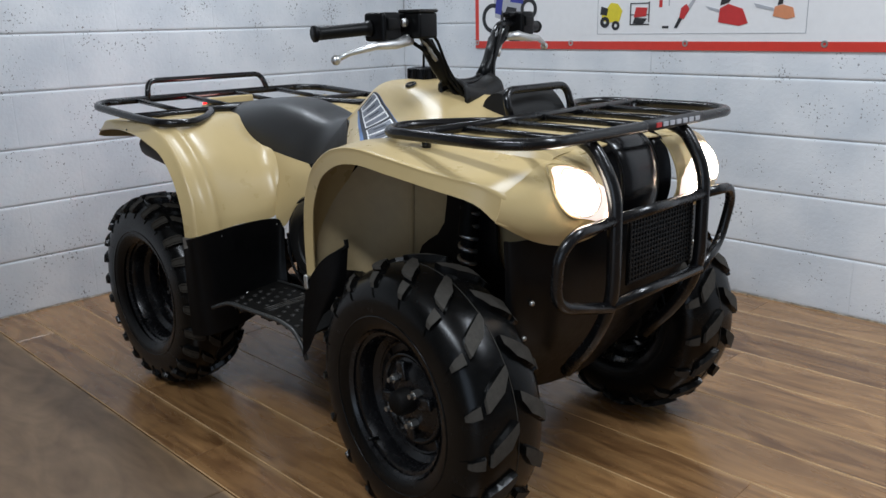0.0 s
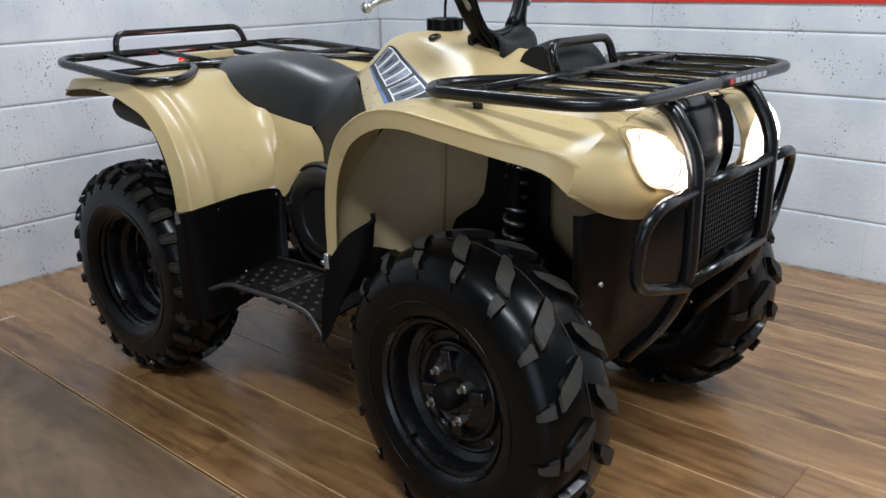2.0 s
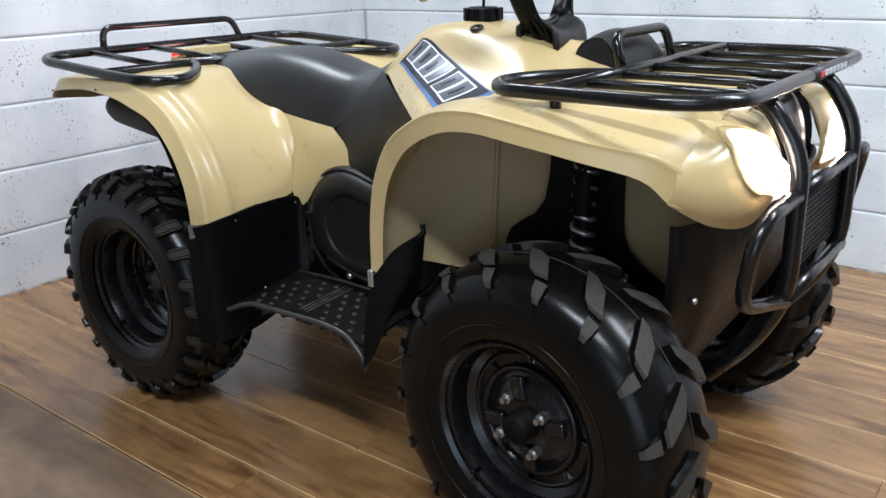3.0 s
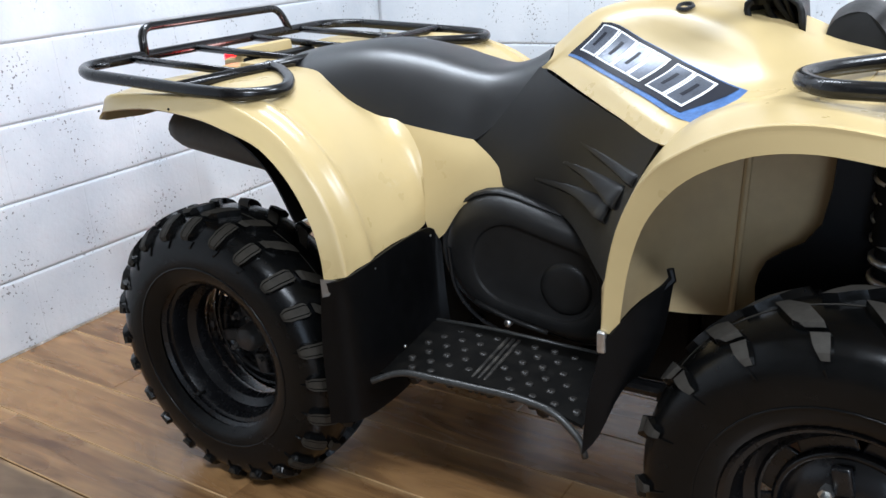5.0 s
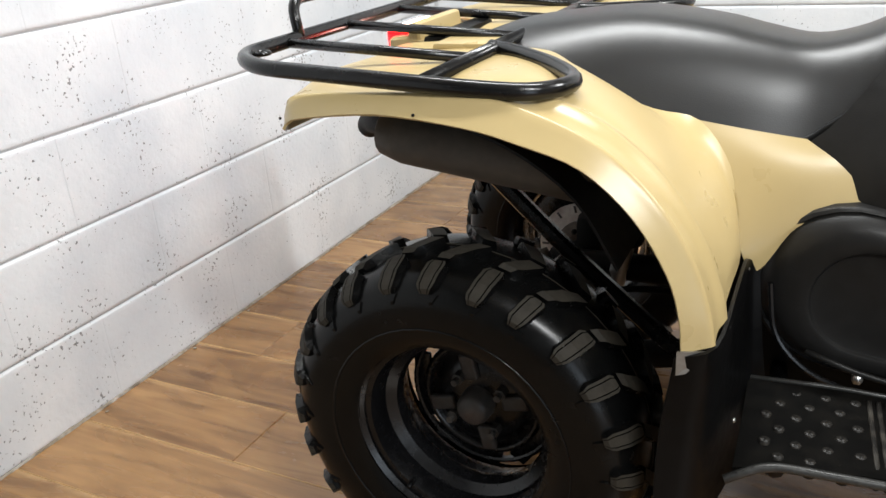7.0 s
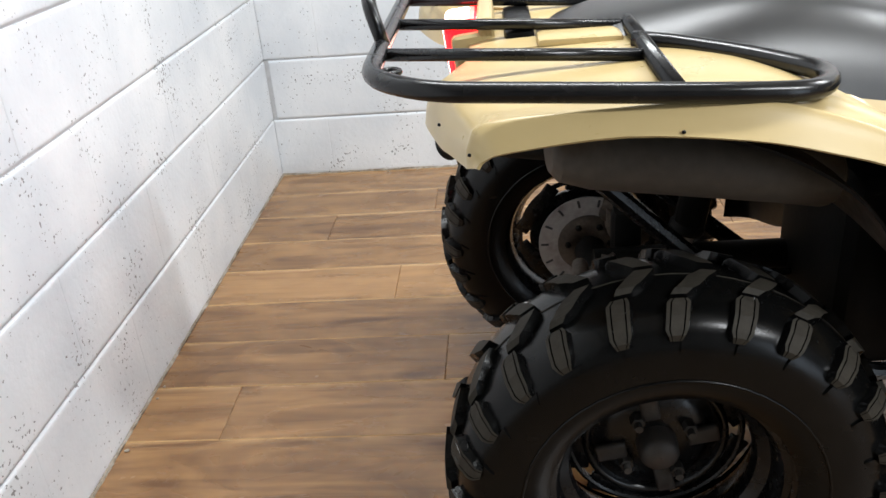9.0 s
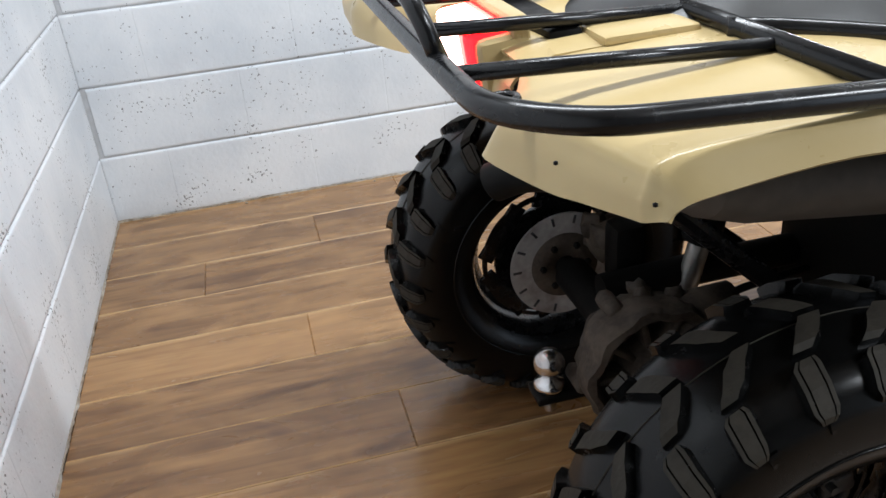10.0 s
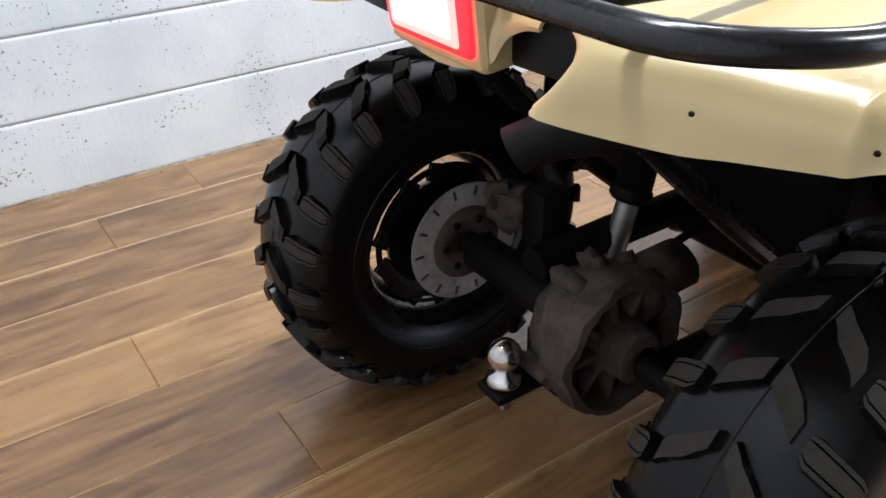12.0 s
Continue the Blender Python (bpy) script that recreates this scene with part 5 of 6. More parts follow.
bd = bpart("brake_disc", bm, DISCM, "slotted steel brake disc, worn bright at the rim")
bd.matrix_local = Matrix.Translation((0.0, 0.300, RZ))
bm = bmesh.new()
lathe(bm, [(0.02, -0.008), (0.068, -0.006), (0.068, 0.004), (0.02, 0.004)], 32, closed=True)
part("disc_carrier", bm, RUST, bd)
for k in range(14):
    a = 2 * math.pi * k / 14
    bm = bmesh.new()
    box(bm, (0.088, -0.0035, -0.0025), (0.105, 0.0035, 0.0025), 0, 1, Matrix.Rotation(a, 4, "Y"))
    part("disc_slot", bm, BLKP, bd)
for k in range(6):
    a = 2 * math.pi * k / 6
    bm = bmesh.new()
    cyl(bm, (0.046 * math.cos(a), -0.012, 0.046 * math.sin(a)), (0.046 * math.cos(a), 0.0, 0.046 * math.sin(a)), 0.007, 6)
    part("disc_bolt", bm, DARK, bd)
bm = bmesh.new()
for q, r in (((0.075, 0.265, 0.372), 0.046), ((0.060, 0.235, 0.392), 0.030), ((0.098, 0.268, 0.352), 0.034), ((0.045, 0.262, 0.405), 0.024)):
    bmesh.ops.create_icosphere(bm, subdivisions=3, radius=r, matrix=Matrix.Translation(q))
for v in bm.verts:
    v.co += Vector((noise.noise(v.co * 45), noise.noise(v.co * 45 + Vector((7, 0, 0))), noise.noise(v.co * 45 + Vector((0, 9, 0))))) * 0.014
bpart("brake_caliper", bm, RUST, "crusted brake caliper")
bm = bmesh.new()
cyl(bm, (0.125, 0.080, 0.29), (0.160, 0.075, 0.445), 0.019, 16)
rs = bpart("rear_shock", bm, ALUD, "grey rear shock absorber")
bm = bmesh.new()
cyl(bm, (0.158, 0.075, 0.437), (0.163, 0.074, 0.457), 0.034, 16, 0.004)
cyl(bm, (0.163, 0.074, 0.45), (0.205, 0.066, 0.70), 0.03, 14)
part("spring_cup", bm, DARK, rs)
bm = bmesh.new()
tube(bm, [(-0.284, -0.150, 0.718), (-0.262, -0.172, 0.736), (-0.225, -0.21, 0.746), (-0.13, -0.27, 0.756)], 0.0235, 18, bend=0.05, caps=False)
tube(bm, [(-0.2835, -0.1505, 0.7185), (-0.262, -0.172, 0.736)], 0.0205, 18, caps=False)
bpart("exhaust_outlet", bm, DARK, "dark exhaust outlet pipe")
bm = bmesh.new()
tube(bm, [(-0.156, -0.305, 0.770), (-0.152, -0.305, 0.770), (-0.140, -0.306, 0.769), (-0.105, -0.310, 0.766), (0.13, -0.315, 0.740), (0.19, -0.315, 0.722), (0.21, -0.315, 0.716)], 0.07, 22, radii=[0.02, 0.036, 0.046, 0.051, 0.054, 0.048, 0.03])
mf = bpart("muffler", bm, GREYM, "dusty grey exhaust muffler under the fender")
for v in mf.data.vertices:
    v.co.y = -0.305 + (v.co.y + 0.312) * 1.7
for s in (-1, 1):
    bm = bmesh.new()
    LIN = [[(-0.10, -0.42, 0.826), (0.0, -0.43, 0.820), (0.10, -0.44, 0.79), (0.19, -0.45, 0.73), (0.25, -0.46, 0.64)],
           [(-0.10, -0.30, 0.822), (0.0, -0.30, 0.818), (0.11, -0.30, 0.79), (0.20, -0.30, 0.73), (0.26, -0.30, 0.64)],
           [(-0.10, -0.16, 0.815), (0.0, -0.16, 0.81), (0.11, -0.16, 0.78), (0.20, -0.16, 0.72), (0.26, -0.16, 0.63)]]
    sheet(bm, as_grid(LIN, s), 4, 0.004)
    bpart("inner_liner", bm, PLAST, "dark inner fender liner")
bm = bmesh.new()
bmesh.ops.create_uvsphere(bm, u_segments=24, v_segments=16, radius=0.0255, matrix=Matrix.Translation((-0.156, 0.005, 0.362)))
tb = bpart("tow_ball", bm, CHROME, "chromed tow ball with rust spots", crease=0)
bm = bmesh.new()
lathe(bm, [(0.013, 0.03), (0.012, 0.02), (0.024, 0.014), (0.027, 0.006), (0.026, 0.0), (0.012, -0.002), (0.011, -0.045), (0.001, -0.046)], 22)
nk = part("ball_neck", bm, CHROME, tb)
nk.matrix_local = Matrix.Translation((-0.156, 0.005, 0.315)) @ Matrix.Rotation(radians(90), 4, "X")
bm = bmesh.new()
box(bm, (-0.185, -0.022, 0.298), (-0.06, 0.032, 0.312), 0.004)
box(bm, (-0.085, -0.03, 0.27), (-0.03, 0.045, 0.36), 0.006)
part("hitch_plate", bm, DARK, tb)
bm = bmesh.new()
box(bm, (-0.105, -0.045, 0.325), (-0.098, 0.0, 0.375), 0.002)
part("hitch_tag", bm, GREYM, tb)
tb.location = (0.012, -0.006, -0.048)

# handlebar
BAR_TURN = 7.0
bar = [(0.915, -0.455, 1.118), (0.950, -0.30, 1.126), (0.970, -0.170, 1.128), (0.982, -0.105, 1.02), (0.985, -0.06, 0.985), (0.985, 0.0, 0.980)]
left = [(u, -v, z) for u, v, z in bar[::-1][1:]]
bm = bmesh.new()
tube(bm, bar + left, 0.0115, 12, bend=0.04)
hb = bpart("handlebar", bm, STEEL, "black handlebar with grips, levers and cables", crease=0)
hb.matrix_local = Matrix.Translation((0.985, 0, 0)) @ Matrix.Rotation(radians(BAR_TURN), 4, "Z") @ Matrix.Translation((-0.985, 0, 0))
for s in (-1, 1):
    bm = bmesh.new()
    n = 26
    P0, P1 = Vector((0.912, s * 0.468, 1.117)), Vector((0.949, s * 0.325, 1.126))
    pts = [P0.lerp(P1, k / n) for k in range(n + 1)]
    tube(bm, pts, 0.016, 14, radii=[0.0185 if k < 2 else (0.019 if k > n - 2 else 0.0145 + 0.0009 * (k % 2)) for k in range(n + 1)])
    part("grip", bm, PLAST, hb, "ribbed black rubber grip")
    bm = bmesh.new()
    box(bm, (0.93, -0.325 if s < 0 else 0.262, 1.096), (0.995, -0.262 if s < 0 else 0.325, 1.162), 0.010, 3)
    box(bm, (0.95, -0.262 if s < 0 else 0.225, 1.146), (0.975, -0.225 if s < 0 else 0.262, 1.160), 0.004, 2)
    box(bm, (0.994, -0.315 if s < 0 else 0.272, 1.122), (1.000, -0.272 if s < 0 else 0.315, 1.150), 0.003, 2)
    box(bm, (0.945, -0.30 if s < 0 else 0.26, 1.08), (0.985, -0.26 if s < 0 else 0.30, 1.10), 0.006, 2)
    part("switch_box", bm, PLAST, hb, "black thumb throttle and switch box")
    bm = bmesh.new()
    tube(bm, [(0.972, s * 0.205, 1.094), (0.990, s * 0.245, 1.096), (0.998, s * 0.29, 1.089), (0.990, s * 0.35, 1.087), (0.968, s * 0.415, 1.073), (0.958, s * 0.440, 1.063)], 0.0065, 12, radii=[0.010, 0.0135, 0.011, 0.0085, 0.0065, 0.0065])
    bmesh.ops.create_uvsphere(bm, u_segments=14, v_segments=10, radius=0.0115, matrix=Matrix.Translation((0.955, s * 0.446, 1.060)))
    part("brake_lever", bm, ALU, hb, "bare alloy brake lever")
    bm = bmesh.new()
    tube(bm, [(0.985, s * 0.20, 1.12), (0.998, s * 0.135, 1.07), (1.0, s * 0.085, 0.99), (1.05, s * 0.05, 0.93)], 0.006, 8, bend=0.03)
    tube(bm, [(0.975, s * 0.22, 1.10), (0.985, s * 0.125, 1.05), (0.99, s * 0.075, 0.97), (1.04, s * 0.04, 0.92)], 0.005, 8, bend=0.03)
    tube(bm, [(0.96, s * 0.21, 1.135), (1.0, s * 0.145, 1.11), (1.005, s * 0.10, 1.02), (1.04, s * 0.06, 0.94)], 0.004, 8, bend=0.03)
    part("cable", bm, PLAST, hb)
    bm = bmesh.new()
    tube(bm, [(0.976, s * 0.150, 1.088), (0.983, s * 0.110, 1.025), (0.985, s * 0.075, 0.992)], 0.0185, 12, bend=0.03)
    part("bar_sleeve", bm, PLAST, hb, "black sleeve round the bar")
    bm = bmesh.new()
    tube(bm, [(0.985 + 0.002 * k, s * (0.172 - 0.006 * k), 1.098 - 0.009 * k) for k in range(7)], 0.005, 8, radii=[0.0045 + 0.0016 * (k % 2) for k in range(7)])
    part("cable_adjuster", bm, ALUD, hb, "bare ribbed cable adjuster")
bm = bmesh.new()
box(bm, (0.955, -0.226, 1.100), (1.02, -0.158, 1.160), 0.006, 2)
rv = part("brake_reservoir", bm, PLAST, hb, "square black brake fluid reservoir")
bm = bmesh.new()
box(bm, (0.954, -0.228, 1.160), (1.021, -0.156, 1.168), 0.003, 2)
part("lever_clamp", bm, CHAR, hb)
bm = bmesh.new()
cyl(bm, (0.984, -0.244, 1.138), (0.992, -0.244, 1.138), 0.010, 12)
cyl(bm, (0.984, -0.240, 1.104), (0.994, -0.240, 1.104), 0.007, 8)
part("clamp_bolt", bm, ALU, hb)
bm = bmesh.new()
PADV = (-0.085, -0.043, 0.0, 0.043, 0.085)
rows = [[(0.968, v, 0.940) for v in PADV],
        [(0.958, v * 0.97, 0.962 + 0.020 * (v * 12) ** 2) for v in PADV],
        [(1.000, v * 0.95, 0.978 + 0.024 * (v * 12) ** 2) for v in PADV],
        [(1.045, v * 0.95, 0.968 + 0.014 * (v * 12) ** 2) for v in PADV],
        [(1.055, v, 0.935) for v in PADV]]
sheet(bm, as_grid(rows), 3, 0.010)
part("bar_pad", bm, CHAR, hb, "dusty black rubber bar pad")
bm = bmesh.new()
tube(bm, [(1.02, 0, 0.60), (0.99, 0, 0.97)], 0.022, 12)
part("steering_stem", bm, STEEL, hb)

# instrument binnacle ahead of the bar
bm = bmesh.new()
rows = [[(1.075, -0.055, 0.905), (1.07, 0.055, 0.915), (1.075, 0.165, 0.905)], [(1.092, -0.045, 0.950), (1.088, 0.055, 0.962), (1.092, 0.155, 0.950)],
        [(1.135, -0.040, 0.962), (1.135, 0.055, 0.974), (1.135, 0.150, 0.962)], [(1.172, -0.045, 0.925), (1.175, 0.055, 0.932), (1.172, 0.155, 0.925)], [(1.185, -0.055, 0.880), (1.19, 0.055, 0.885), (1.185, 0.165, 0.880)]]
sheet(bm, as_grid(rows), 4, 0.004)
for v0, s in ((-0.055, -1), (0.165, 1)):
    sheet(bm, as_grid([[(1.075, v0, 0.885), (1.13, v0, 0.880), (1.185, v0, 0.878)], [(1.084, v0 - 0.006 * s, 0.93), (1.13, v0 - 0.008 * s, 0.93), (1.178, v0 - 0.006 * s, 0.91)], [(1.092, v0 - 0.010 * s, 0.950), (1.115, v0 - 0.012 * s, 0.958), (1.138, v0 - 0.014 * s, 0.962)]]), 3, 0.004)
bpart("dash_cowl", bm, CHAR, "black plastic instrument cowl")

FIXED = ("bumper", "mesh_guard", "grille_panel", "grille_bar", "front_guard_panel", "panel_screw", "headlight", "wheel", "tyre", "rear_rack", "front_rack", "handlebar", "tail_light", "rear_deck", "tow_ball", "final_drive", "brake_disc", "brake_caliper", "rear_shock", "rear_axle", "fuel_cap", "key_hole")
SQUARE = ("hub_drum", "suspension_arm")


def settle(ob, sweep):
    if ob.matrix_basis != Matrix.Identity(4):
        ob.location = flare(ob.location, sweep)
        return
    for v in ob.data.vertices:
        v.co = flare(v.co, sweep)
    for child in ob.children:
        settle(child, sweep)


for ob in list(bike.children):
    kind_name = ob.name.split(".")[0]
    if kind_name not in FIXED:
        settle(ob, 0.045 if kind_name in SQUARE else 0.087)

# ---- banner on the wall ----
BX0, BX1, BZ0, BZ1 = 0.425, 3.6, 0.988, 1.95
bm = bmesh.new()
box(bm, (BX0, -0.006, BZ0), (BX1, -0.002, BZ1), 0.0012, 1)
banner = tagged(link_mesh("banner", bm, WHITE, False), "white vinyl advertising banner with a red border and eyelets", "banner")


def flat(name, lo, hi, mat, depth=0.0015, label=""):
    bm = bmesh.new()
    box(bm, (lo[0], -0.0062 - depth, lo[1]), (hi[0], -0.0058, hi[1]))
    return part(name, bm, mat, banner, label, False)


def shape(name, outline, mat, depth=0.0022):
    """A flat printed shape on the banner from its outline in (x, z)."""
    bm = bmesh.new()
    a = [bm.verts.new((x, -0.006 - depth, z)) for x, z in outline]
    b = [bm.verts.new((x, -0.0058, z)) for x, z in outline]
    n = len(a)
    bm.faces.new(a)
    bm.faces.new(b[::-1])
    for k in range(n):
        bm.faces.new((a[k], b[k], b[(k + 1) % n], a[(k + 1) % n]))
    return part(name, bm, mat, banner, smooth=False)


def ring_shape(name, x, z, r, w, mat, depth=0.0026):
    bm = bmesh.new()
    lathe(bm, [(r - w, 0), (r, 0), (r, depth), (r - w, depth)], 26, closed=True)
    ob = part(name, bm, mat, banner, smooth=False)
    ob.matrix_local = Matrix.Translation((x, -0.006 - depth, z))
    return ob


flat("red_border", (BX0, BZ0), (BX1, BZ0 + 0.036), REDV)
flat("red_border", (BX0, BZ0 + 0.036), (BX0 + 0.022, BZ1), REDV)
for x in (0.437, 1.03, 1.618, 2.19, 2.85):
    ring_shape("eyelet", x, BZ0 + 0.028, 0.013, 0.007, ZINC, 0.004)
# framed row of small machine pictures
fx0, fx1, fz0, fz1 = 1.175, 2.115, 1.055, 1.222
flat("picture_frame", (fx0, fz0), (fx1, fz0 + 0.002), GRYP)
flat("picture_frame", (fx0, fz1), (fx1, fz1 + 0.002), GRYP)
flat("picture_frame", (fx0, fz0), (fx0 + 0.002, fz1), GRYP)
flat("picture_frame", (fx1, fz0), (fx1 + 0.002, fz1), GRYP)
# ride-on mower
shape("mower_body", [(1.20, 1.115), (1.235, 1.105), (1.29, 1.11), (1.305, 1.155), (1.28, 1.185), (1.245, 1.19), (1.225, 1.165), (1.195, 1.16)], YELP)
shape("mower_seat", [(1.19, 1.14), (1.225, 1.135), (1.232, 1.165), (1.195, 1.175)], BLKP, 0.003)
ring_shape("mower_wheel", 1.215, 1.107, 0.024, 0.016, BLKP, 0.003)
ring_shape("mower_wheel", 1.272, 1.092, 0.020, 0.012, BLKP, 0.003)
# generator
shape("generator_engine", [(1.365, 1.125), (1.425, 1.13), (1.43, 1.165), (1.375, 1.168)], REDP, 0.003)
for a, b in (((1.345, 1.095), (1.349, 1.185)), ((1.437, 1.105), (1.441, 1.19)), ((1.345, 1.093), (1.441, 1.098)), ((1.345, 1.182), (1.441, 1.186)), ((1.345, 1.135), (1.441, 1.138))):
    flat("generator_frame", a, b, BLKP, 0.0024)
shape("generator_base", [(1.36, 1.10), (1.41, 1.095), (1.43, 1.12), (1.37, 1.125)], BLKP, 0.0027)
flat("small_tool", (1.487, 1.165), (1.502, 1.195), REDP)
flat("small_tool", (1.505, 1.078), (1.535, 1.088), BLKP)
flat("small_tool", (1.532, 1.17), (1.536, 1.195), GRYP)
shape("trimmer_blade", [(1.615, 1.16), (1.655, 1.205), (1.662, 1.20), (1.628, 1.15)], GRYP)
shape("trimmer_body", [(1.585, 1.12), (1.605, 1.115), (1.63, 1.155), (1.615, 1.175), (1.592, 1.16)], REDP, 0.003)
shape("trimmer_grip", [(1.562, 1.08), (1.575, 1.078), (1.60, 1.12), (1.585, 1.125)], BLKP, 0.0027)
shape("saw_blade", [(1.70, 1.165), (1.76, 1.15), (1.77, 1.135), (1.715, 1.152)], GRYP)
shape("saw_body", [(1.76, 1.10), (1.85, 1.085), (1.885, 1.095), (1.86, 1.15), (1.80, 1.17), (1.765, 1.155)], REDP, 0.003)
shape("saw_grip", [(1.765, 1.165), (1.80, 1.175), (1.815, 1.195), (1.785, 1.205), (1.77, 1.195)], BLKP, 0.0027)
shape("saw_blade", [(1.905, 1.17), (1.985, 1.15), (1.99, 1.138), (1.915, 1.155)], GRYP)
shape("saw_body", [(1.985, 1.12), (2.04, 1.108), (2.07, 1.115), (2.06, 1.15), (2.02, 1.162), (1.99, 1.155)], ORGP, 0.003)
shape("saw_grip", [(2.0, 1.16), (2.02, 1.165), (2.02, 1.19), (2.005, 1.185)], BLKP, 0.0027)
# motorbike picture
ring_shape("printed_wheel", 0.545, 1.135, 0.072, 0.02, BLKP)
ring_shape("printed_wheel", 0.775, 1.175, 0.05, 0.018, BLKP)
shape("printed_fairing", [(0.56, 1.14), (0.63, 1.12), (0.72, 1.15), (0.76, 1.25), (0.62, 1.30), (0.55, 1.25)], GRYP)
shape("printed_fairing", [(0.56, 1.16), (0.60, 1.15), (0.625, 1.30), (0.58, 1.30)], BLUP, 0.003)
shape("printed_fairing", [(0.66, 1.21), (0.74, 1.20), (0.75, 1.28), (0.67, 1.30)], BLUP, 0.003)
shape("printed_engine", [(0.62, 1.15), (0.69, 1.14), (0.70, 1.18), (0.64, 1.19)], BLKP, 0.0035)
ring_shape("printed_wheel", 2.545, 1.125, 0.075, 0.03, BLKP)
shape("printed_engine", [(2.58, 1.12), (2.75, 1.13), (2.76, 1.28), (2.60, 1.30)], BLKP, 0.0035)
txt = bpy.data.curves.new("banner_line", "FONT")
txt.body = "Large range of Ride on Lawnmowers, Walk Behind"
txt.size, txt.extrude = 0.052, 0.0006
to = new("banner_line", txt)
txt.materials.append(BLKP)
to.parent = banner
to.matrix_local = Matrix.Translation((0.87, -0.0075, 1.232)) @ Matrix.Rotation(radians(90), 4, "X") @ Matrix.Diagonal((0.82, 1, 1, 1))

banner.location = (0.130, 0, 0.013)


# ---- floor planks and wall blocks ----
def slab_mesh(name, L, Wd, Hh_, mat, bev):
    bm = bmesh.new()
    box(bm, (0, -Wd, -0.012), (L, 0, 0), 0, 1)
    top = [e for e in bm.edges if all(abs(v.co.z) < 1e-6 for v in e.verts)]
    bmesh.ops.bevel(bm, geom=top, offset=bev, segments=1, affect="EDGES")
    me = bpy.data.meshes.new(name)
    bmesh.ops.recalc_face_normals(bm, faces=bm.faces)
    bm.to_mesh(me)
    bm.free()
    me.materials.append(mat)
    me.materials.append(PEDGE)
    for p in me.polygons:
        if 0.2 < p.normal.z < 0.95 and abs(p.normal.y) > 0.2 and mat is PLANK:
            p.material_index = 1
    return me


PW, PL, EDGE = 0.198, 1.285, -2.335
rng = random.Random(5)
cache = {}
row = 0
y = -0.002
STARTS = [0.92, 0.62, 0.282, 1.085, 0.540, 1.02, 0.70, 0.213, 0.90, 0.45, 1.10, 0.33]
while y > EDGE + 0.02:
    wd = min(PW if row else 0.211, y - EDGE)
    x = STARTS[row % 12] - PL
    while x < ROOM_X:
        x0, x1 = max(0.002, x), min(ROOM_X, x + PL)
        if x1 - x0 > 0.03:
            key = (round(x1 - x0, 3), round(wd, 3))
            if key not in cache:
                cache[key] = slab_mesh("plank", key[0] - 0.0001, key[1] - 0.0006, 0, PLANK, 0.0022)
            ob = new("plank", cache[key])
            ob.parent = floor
            ob.location = (x0, y, rng.uniform(-0.0005, 0.0004))
        x += PL
    y -= wd
    row += 1
for k in range(3):
    for j in range(3):
        x0, x1 = k * 1.83, min(ROOM_X, k * 1.83 + 1.83)
        y0, y1 = EDGE - 0.004 - j * 1.22, max(ROOM_Y, EDGE - 0.004 - j * 1.22 - 1.22)
        if y0 - y1 < 0.05:
            continue
        ob = new("sheet_board", slab_mesh("sheet_board", x1 - x0 - 0.004, y0 - y1 - 0.003, 0, SHEET, 0.003))
        ob.parent = floor
        ob.location = (x0 + 0.002, y0, 0.0015)


def block_mesh(L):
    """A wall block, its face on the plane y = 0 and its length along x, with soft painted arrises."""
    bm = bmesh.new()
    h = LAP - 0.003
    prof = [(0.0, -0.0006), (0.0012, -0.00015), (0.004, 0.0), (0.008, 0.0), (L - 0.008, 0.0), (L - 0.004, 0.0), (L - 0.0012, -0.00015), (L, -0.0006)]
    vert = [(0.0, -0.0048), (0.003, -0.0012), (0.007, 0.0), (0.013, 0.0), (h - 0.013, 0.0), (h - 0.007, 0.0), (h - 0.003, -0.0012), (h, -0.0048)]
    g = [[bm.verts.new((x, -(min(dx, dz) if min(dx, dz) < 0 else max(dx, dz)), z)) for x, dx in prof] for z, dz in vert]
    for i in range(len(vert) - 1):
        for j in range(len(prof) - 1):
            bm.faces.new((g[i][j], g[i][j + 1], g[i + 1][j + 1], g[i + 1][j]))
    bmesh.ops.recalc_face_normals(bm, faces=bm.faces)
    if sum(f.normal.y for f in bm.faces) > 0:
        bmesh.ops.reverse_faces(bm, faces=bm.faces)
    for f in bm.faces:
        f.smooth = True
    me = bpy.data.meshes.new("block")
    bm.to_mesh(me)
    bm.free()
    me.materials.append(BLOCK)
    return me


bcache = {}


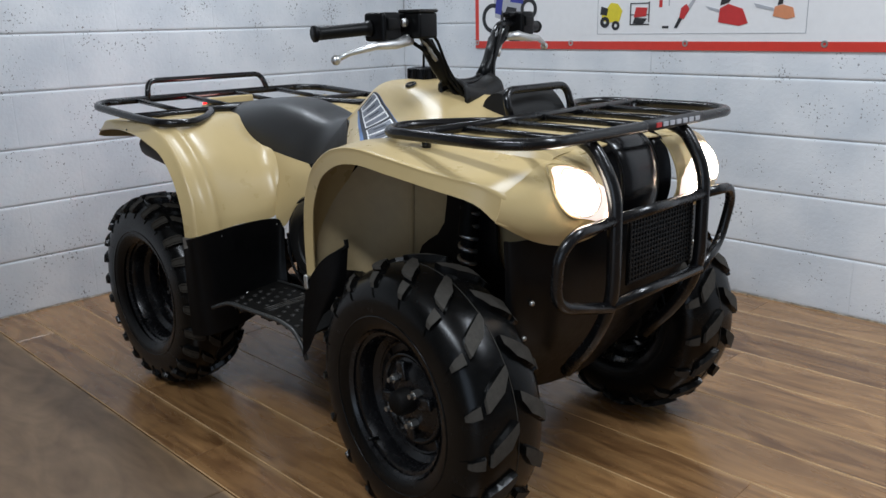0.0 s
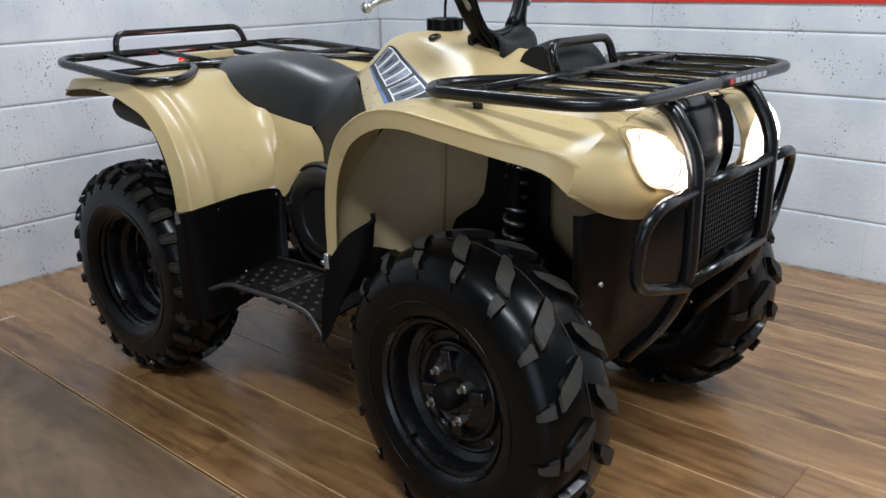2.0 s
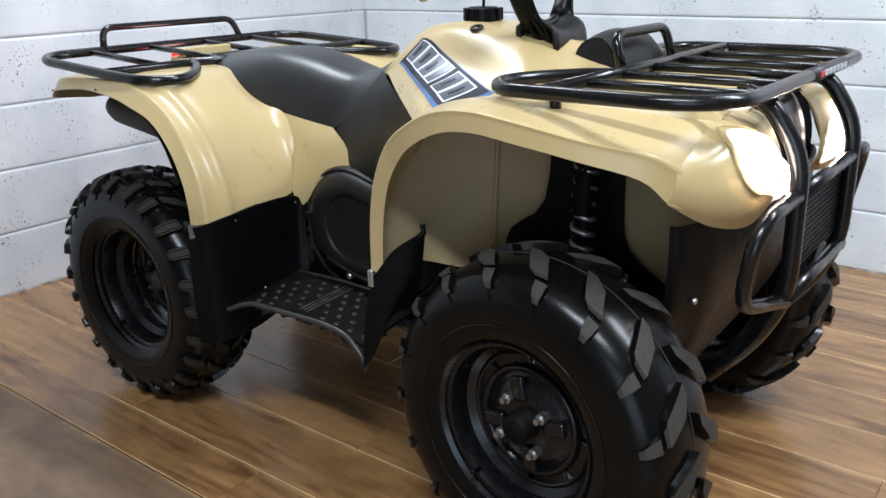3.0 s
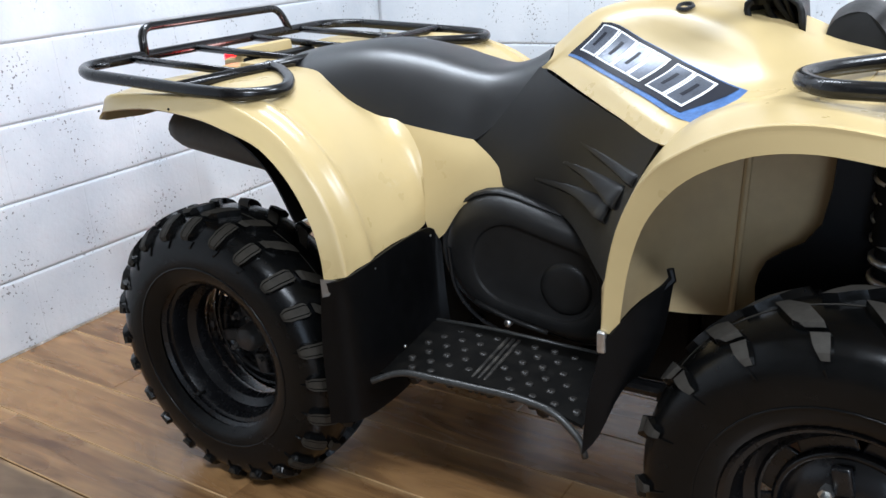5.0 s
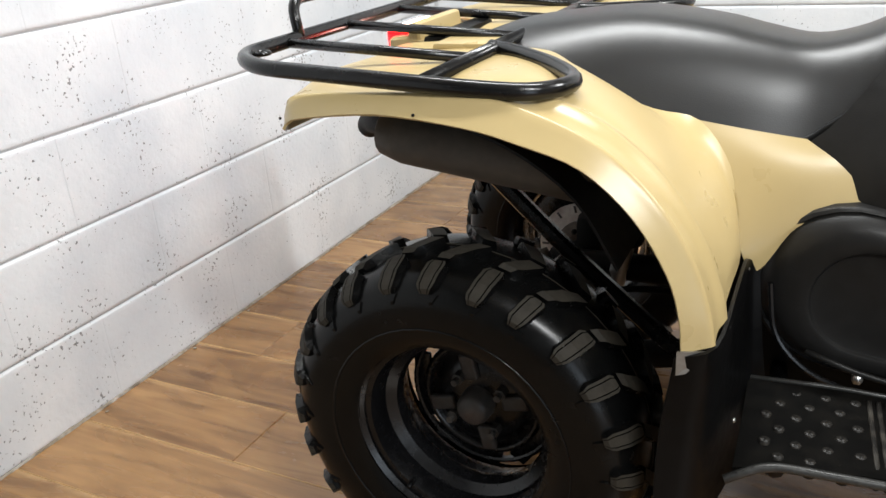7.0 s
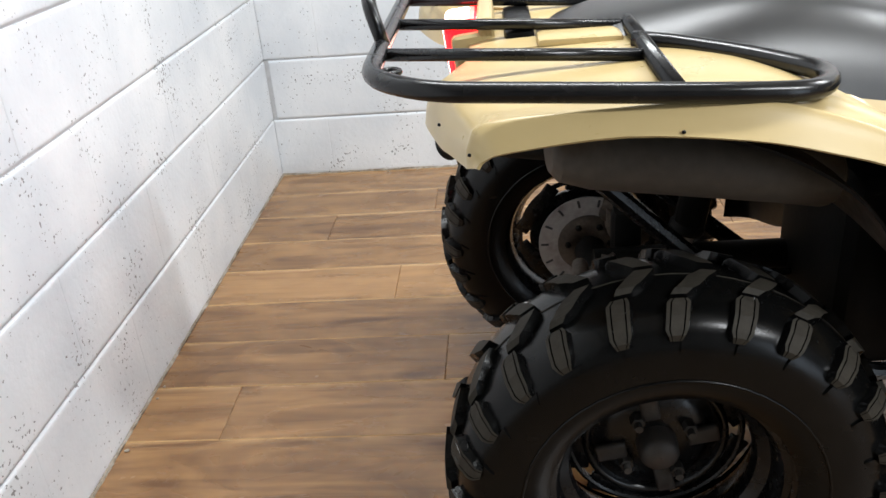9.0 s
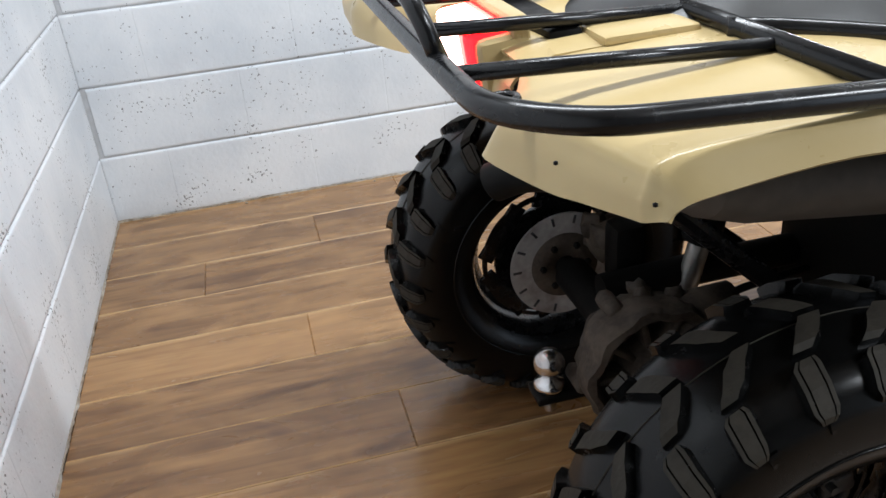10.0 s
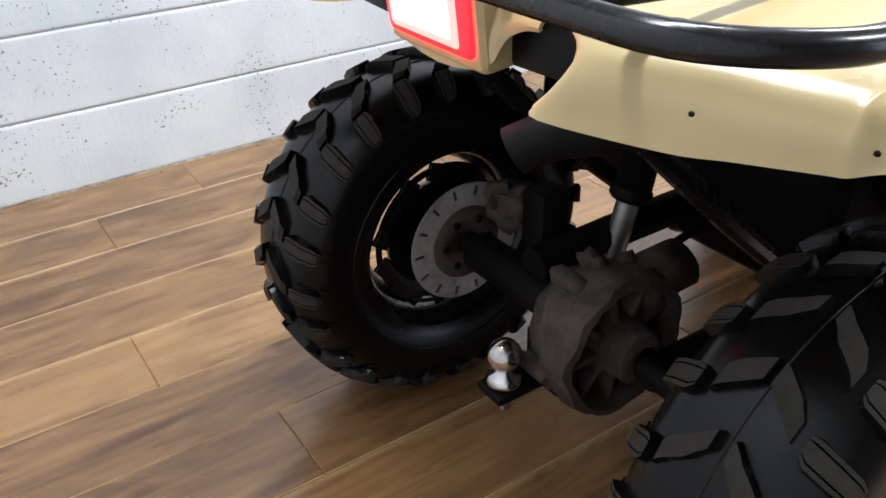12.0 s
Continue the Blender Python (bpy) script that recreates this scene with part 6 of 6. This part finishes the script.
def lay(wall, length, offs, place):
    n = int(ROOM_H / LAP)
    for c in range(n):
        x = offs[c % 2] - 0.46
        while x < length:
            x0, x1 = max(0.0, x), min(length, x + 0.46)
            if x1 - x0 > 0.03:
                key = round(x1 - x0, 3)
                if key not in bcache:
                    bcache[key] = block_mesh(key)
                ob = new("block", bcache[key])
                ob.parent = wall
                ob.matrix_local = place(x0, c * LAP + 0.001, rng)
            x += 0.46


lay(wall_left, ROOM_X, (0.205, 0.475), lambda x, z, r: Matrix.Translation((x, r.uniform(-0.0008, 0.0008), z + r.uniform(-0.0006, 0.0006))) @ Matrix.Rotation(r.uniform(-0.002, 0.002), 4, "Z"))
lay(wall_rear, -ROOM_Y, (0.36, 0.13), lambda x, z, r: Matrix.Translation((r.uniform(-0.0002, 0.0002), -5.0 + x, z + r.uniform(-0.0006, 0.0006))) @ Matrix.Rotation(radians(90) + r.uniform(-0.0006, 0.0006), 4, "Z"))


# ragged line of old paint and grit where the walls meet the floor
def ragged(wall, length, place):
    bm = bmesh.new()
    r = random.Random(11)
    n = int(length / 0.006)
    prev = None
    out, up = 0.004, 0.006
    for k in range(n + 1):
        out = min(0.006, max(0.001, out + r.uniform(-0.0022, 0.0022)))
        up = min(0.007, max(0.001, up + r.uniform(-0.0022, 0.0022)))
        x = k * 0.006
        cur = [bm.verts.new((x, 0.004, up + 0.002)), bm.verts.new((x, -0.0016, up)), bm.verts.new((x, -out * 0.6, 0.0026 + 0.2 * up)), bm.verts.new((x, -out, -0.001))]
        if prev:
            for i in range(3):
                bm.faces.new((prev[i], cur[i], cur[i + 1], prev[i + 1]))
        prev = cur
    ob = part("paint_edge", bm, GRIT, wall, smooth=False)
    ob.matrix_local = place
    for k in range(14):
        bm = bmesh.new()
        s = r.uniform(0.0025, 0.006)
        bmesh.ops.create_icosphere(bm, subdivisions=1, radius=s, matrix=Matrix.Diagonal((1.3, 0.8, 0.5, 1)))
        for v in bm.verts:
            v.co *= r.uniform(0.7, 1.2)
        q = part("paint_chip", bm, GRIT, wall, smooth=False)
        q.matrix_local = place @ Matrix.Translation((r.uniform(0.1, 2.2), -r.uniform(0.012, 0.03), 0.002)) @ Matrix.Rotation(r.uniform(0, 6), 4, "Z")


ragged(wall_left, 3.5, Matrix.Identity(4))
ragged(wall_rear, 3.5, Matrix.Translation((0, -3.5, 0)) @ Matrix.Rotation(radians(90), 4, "Z"))
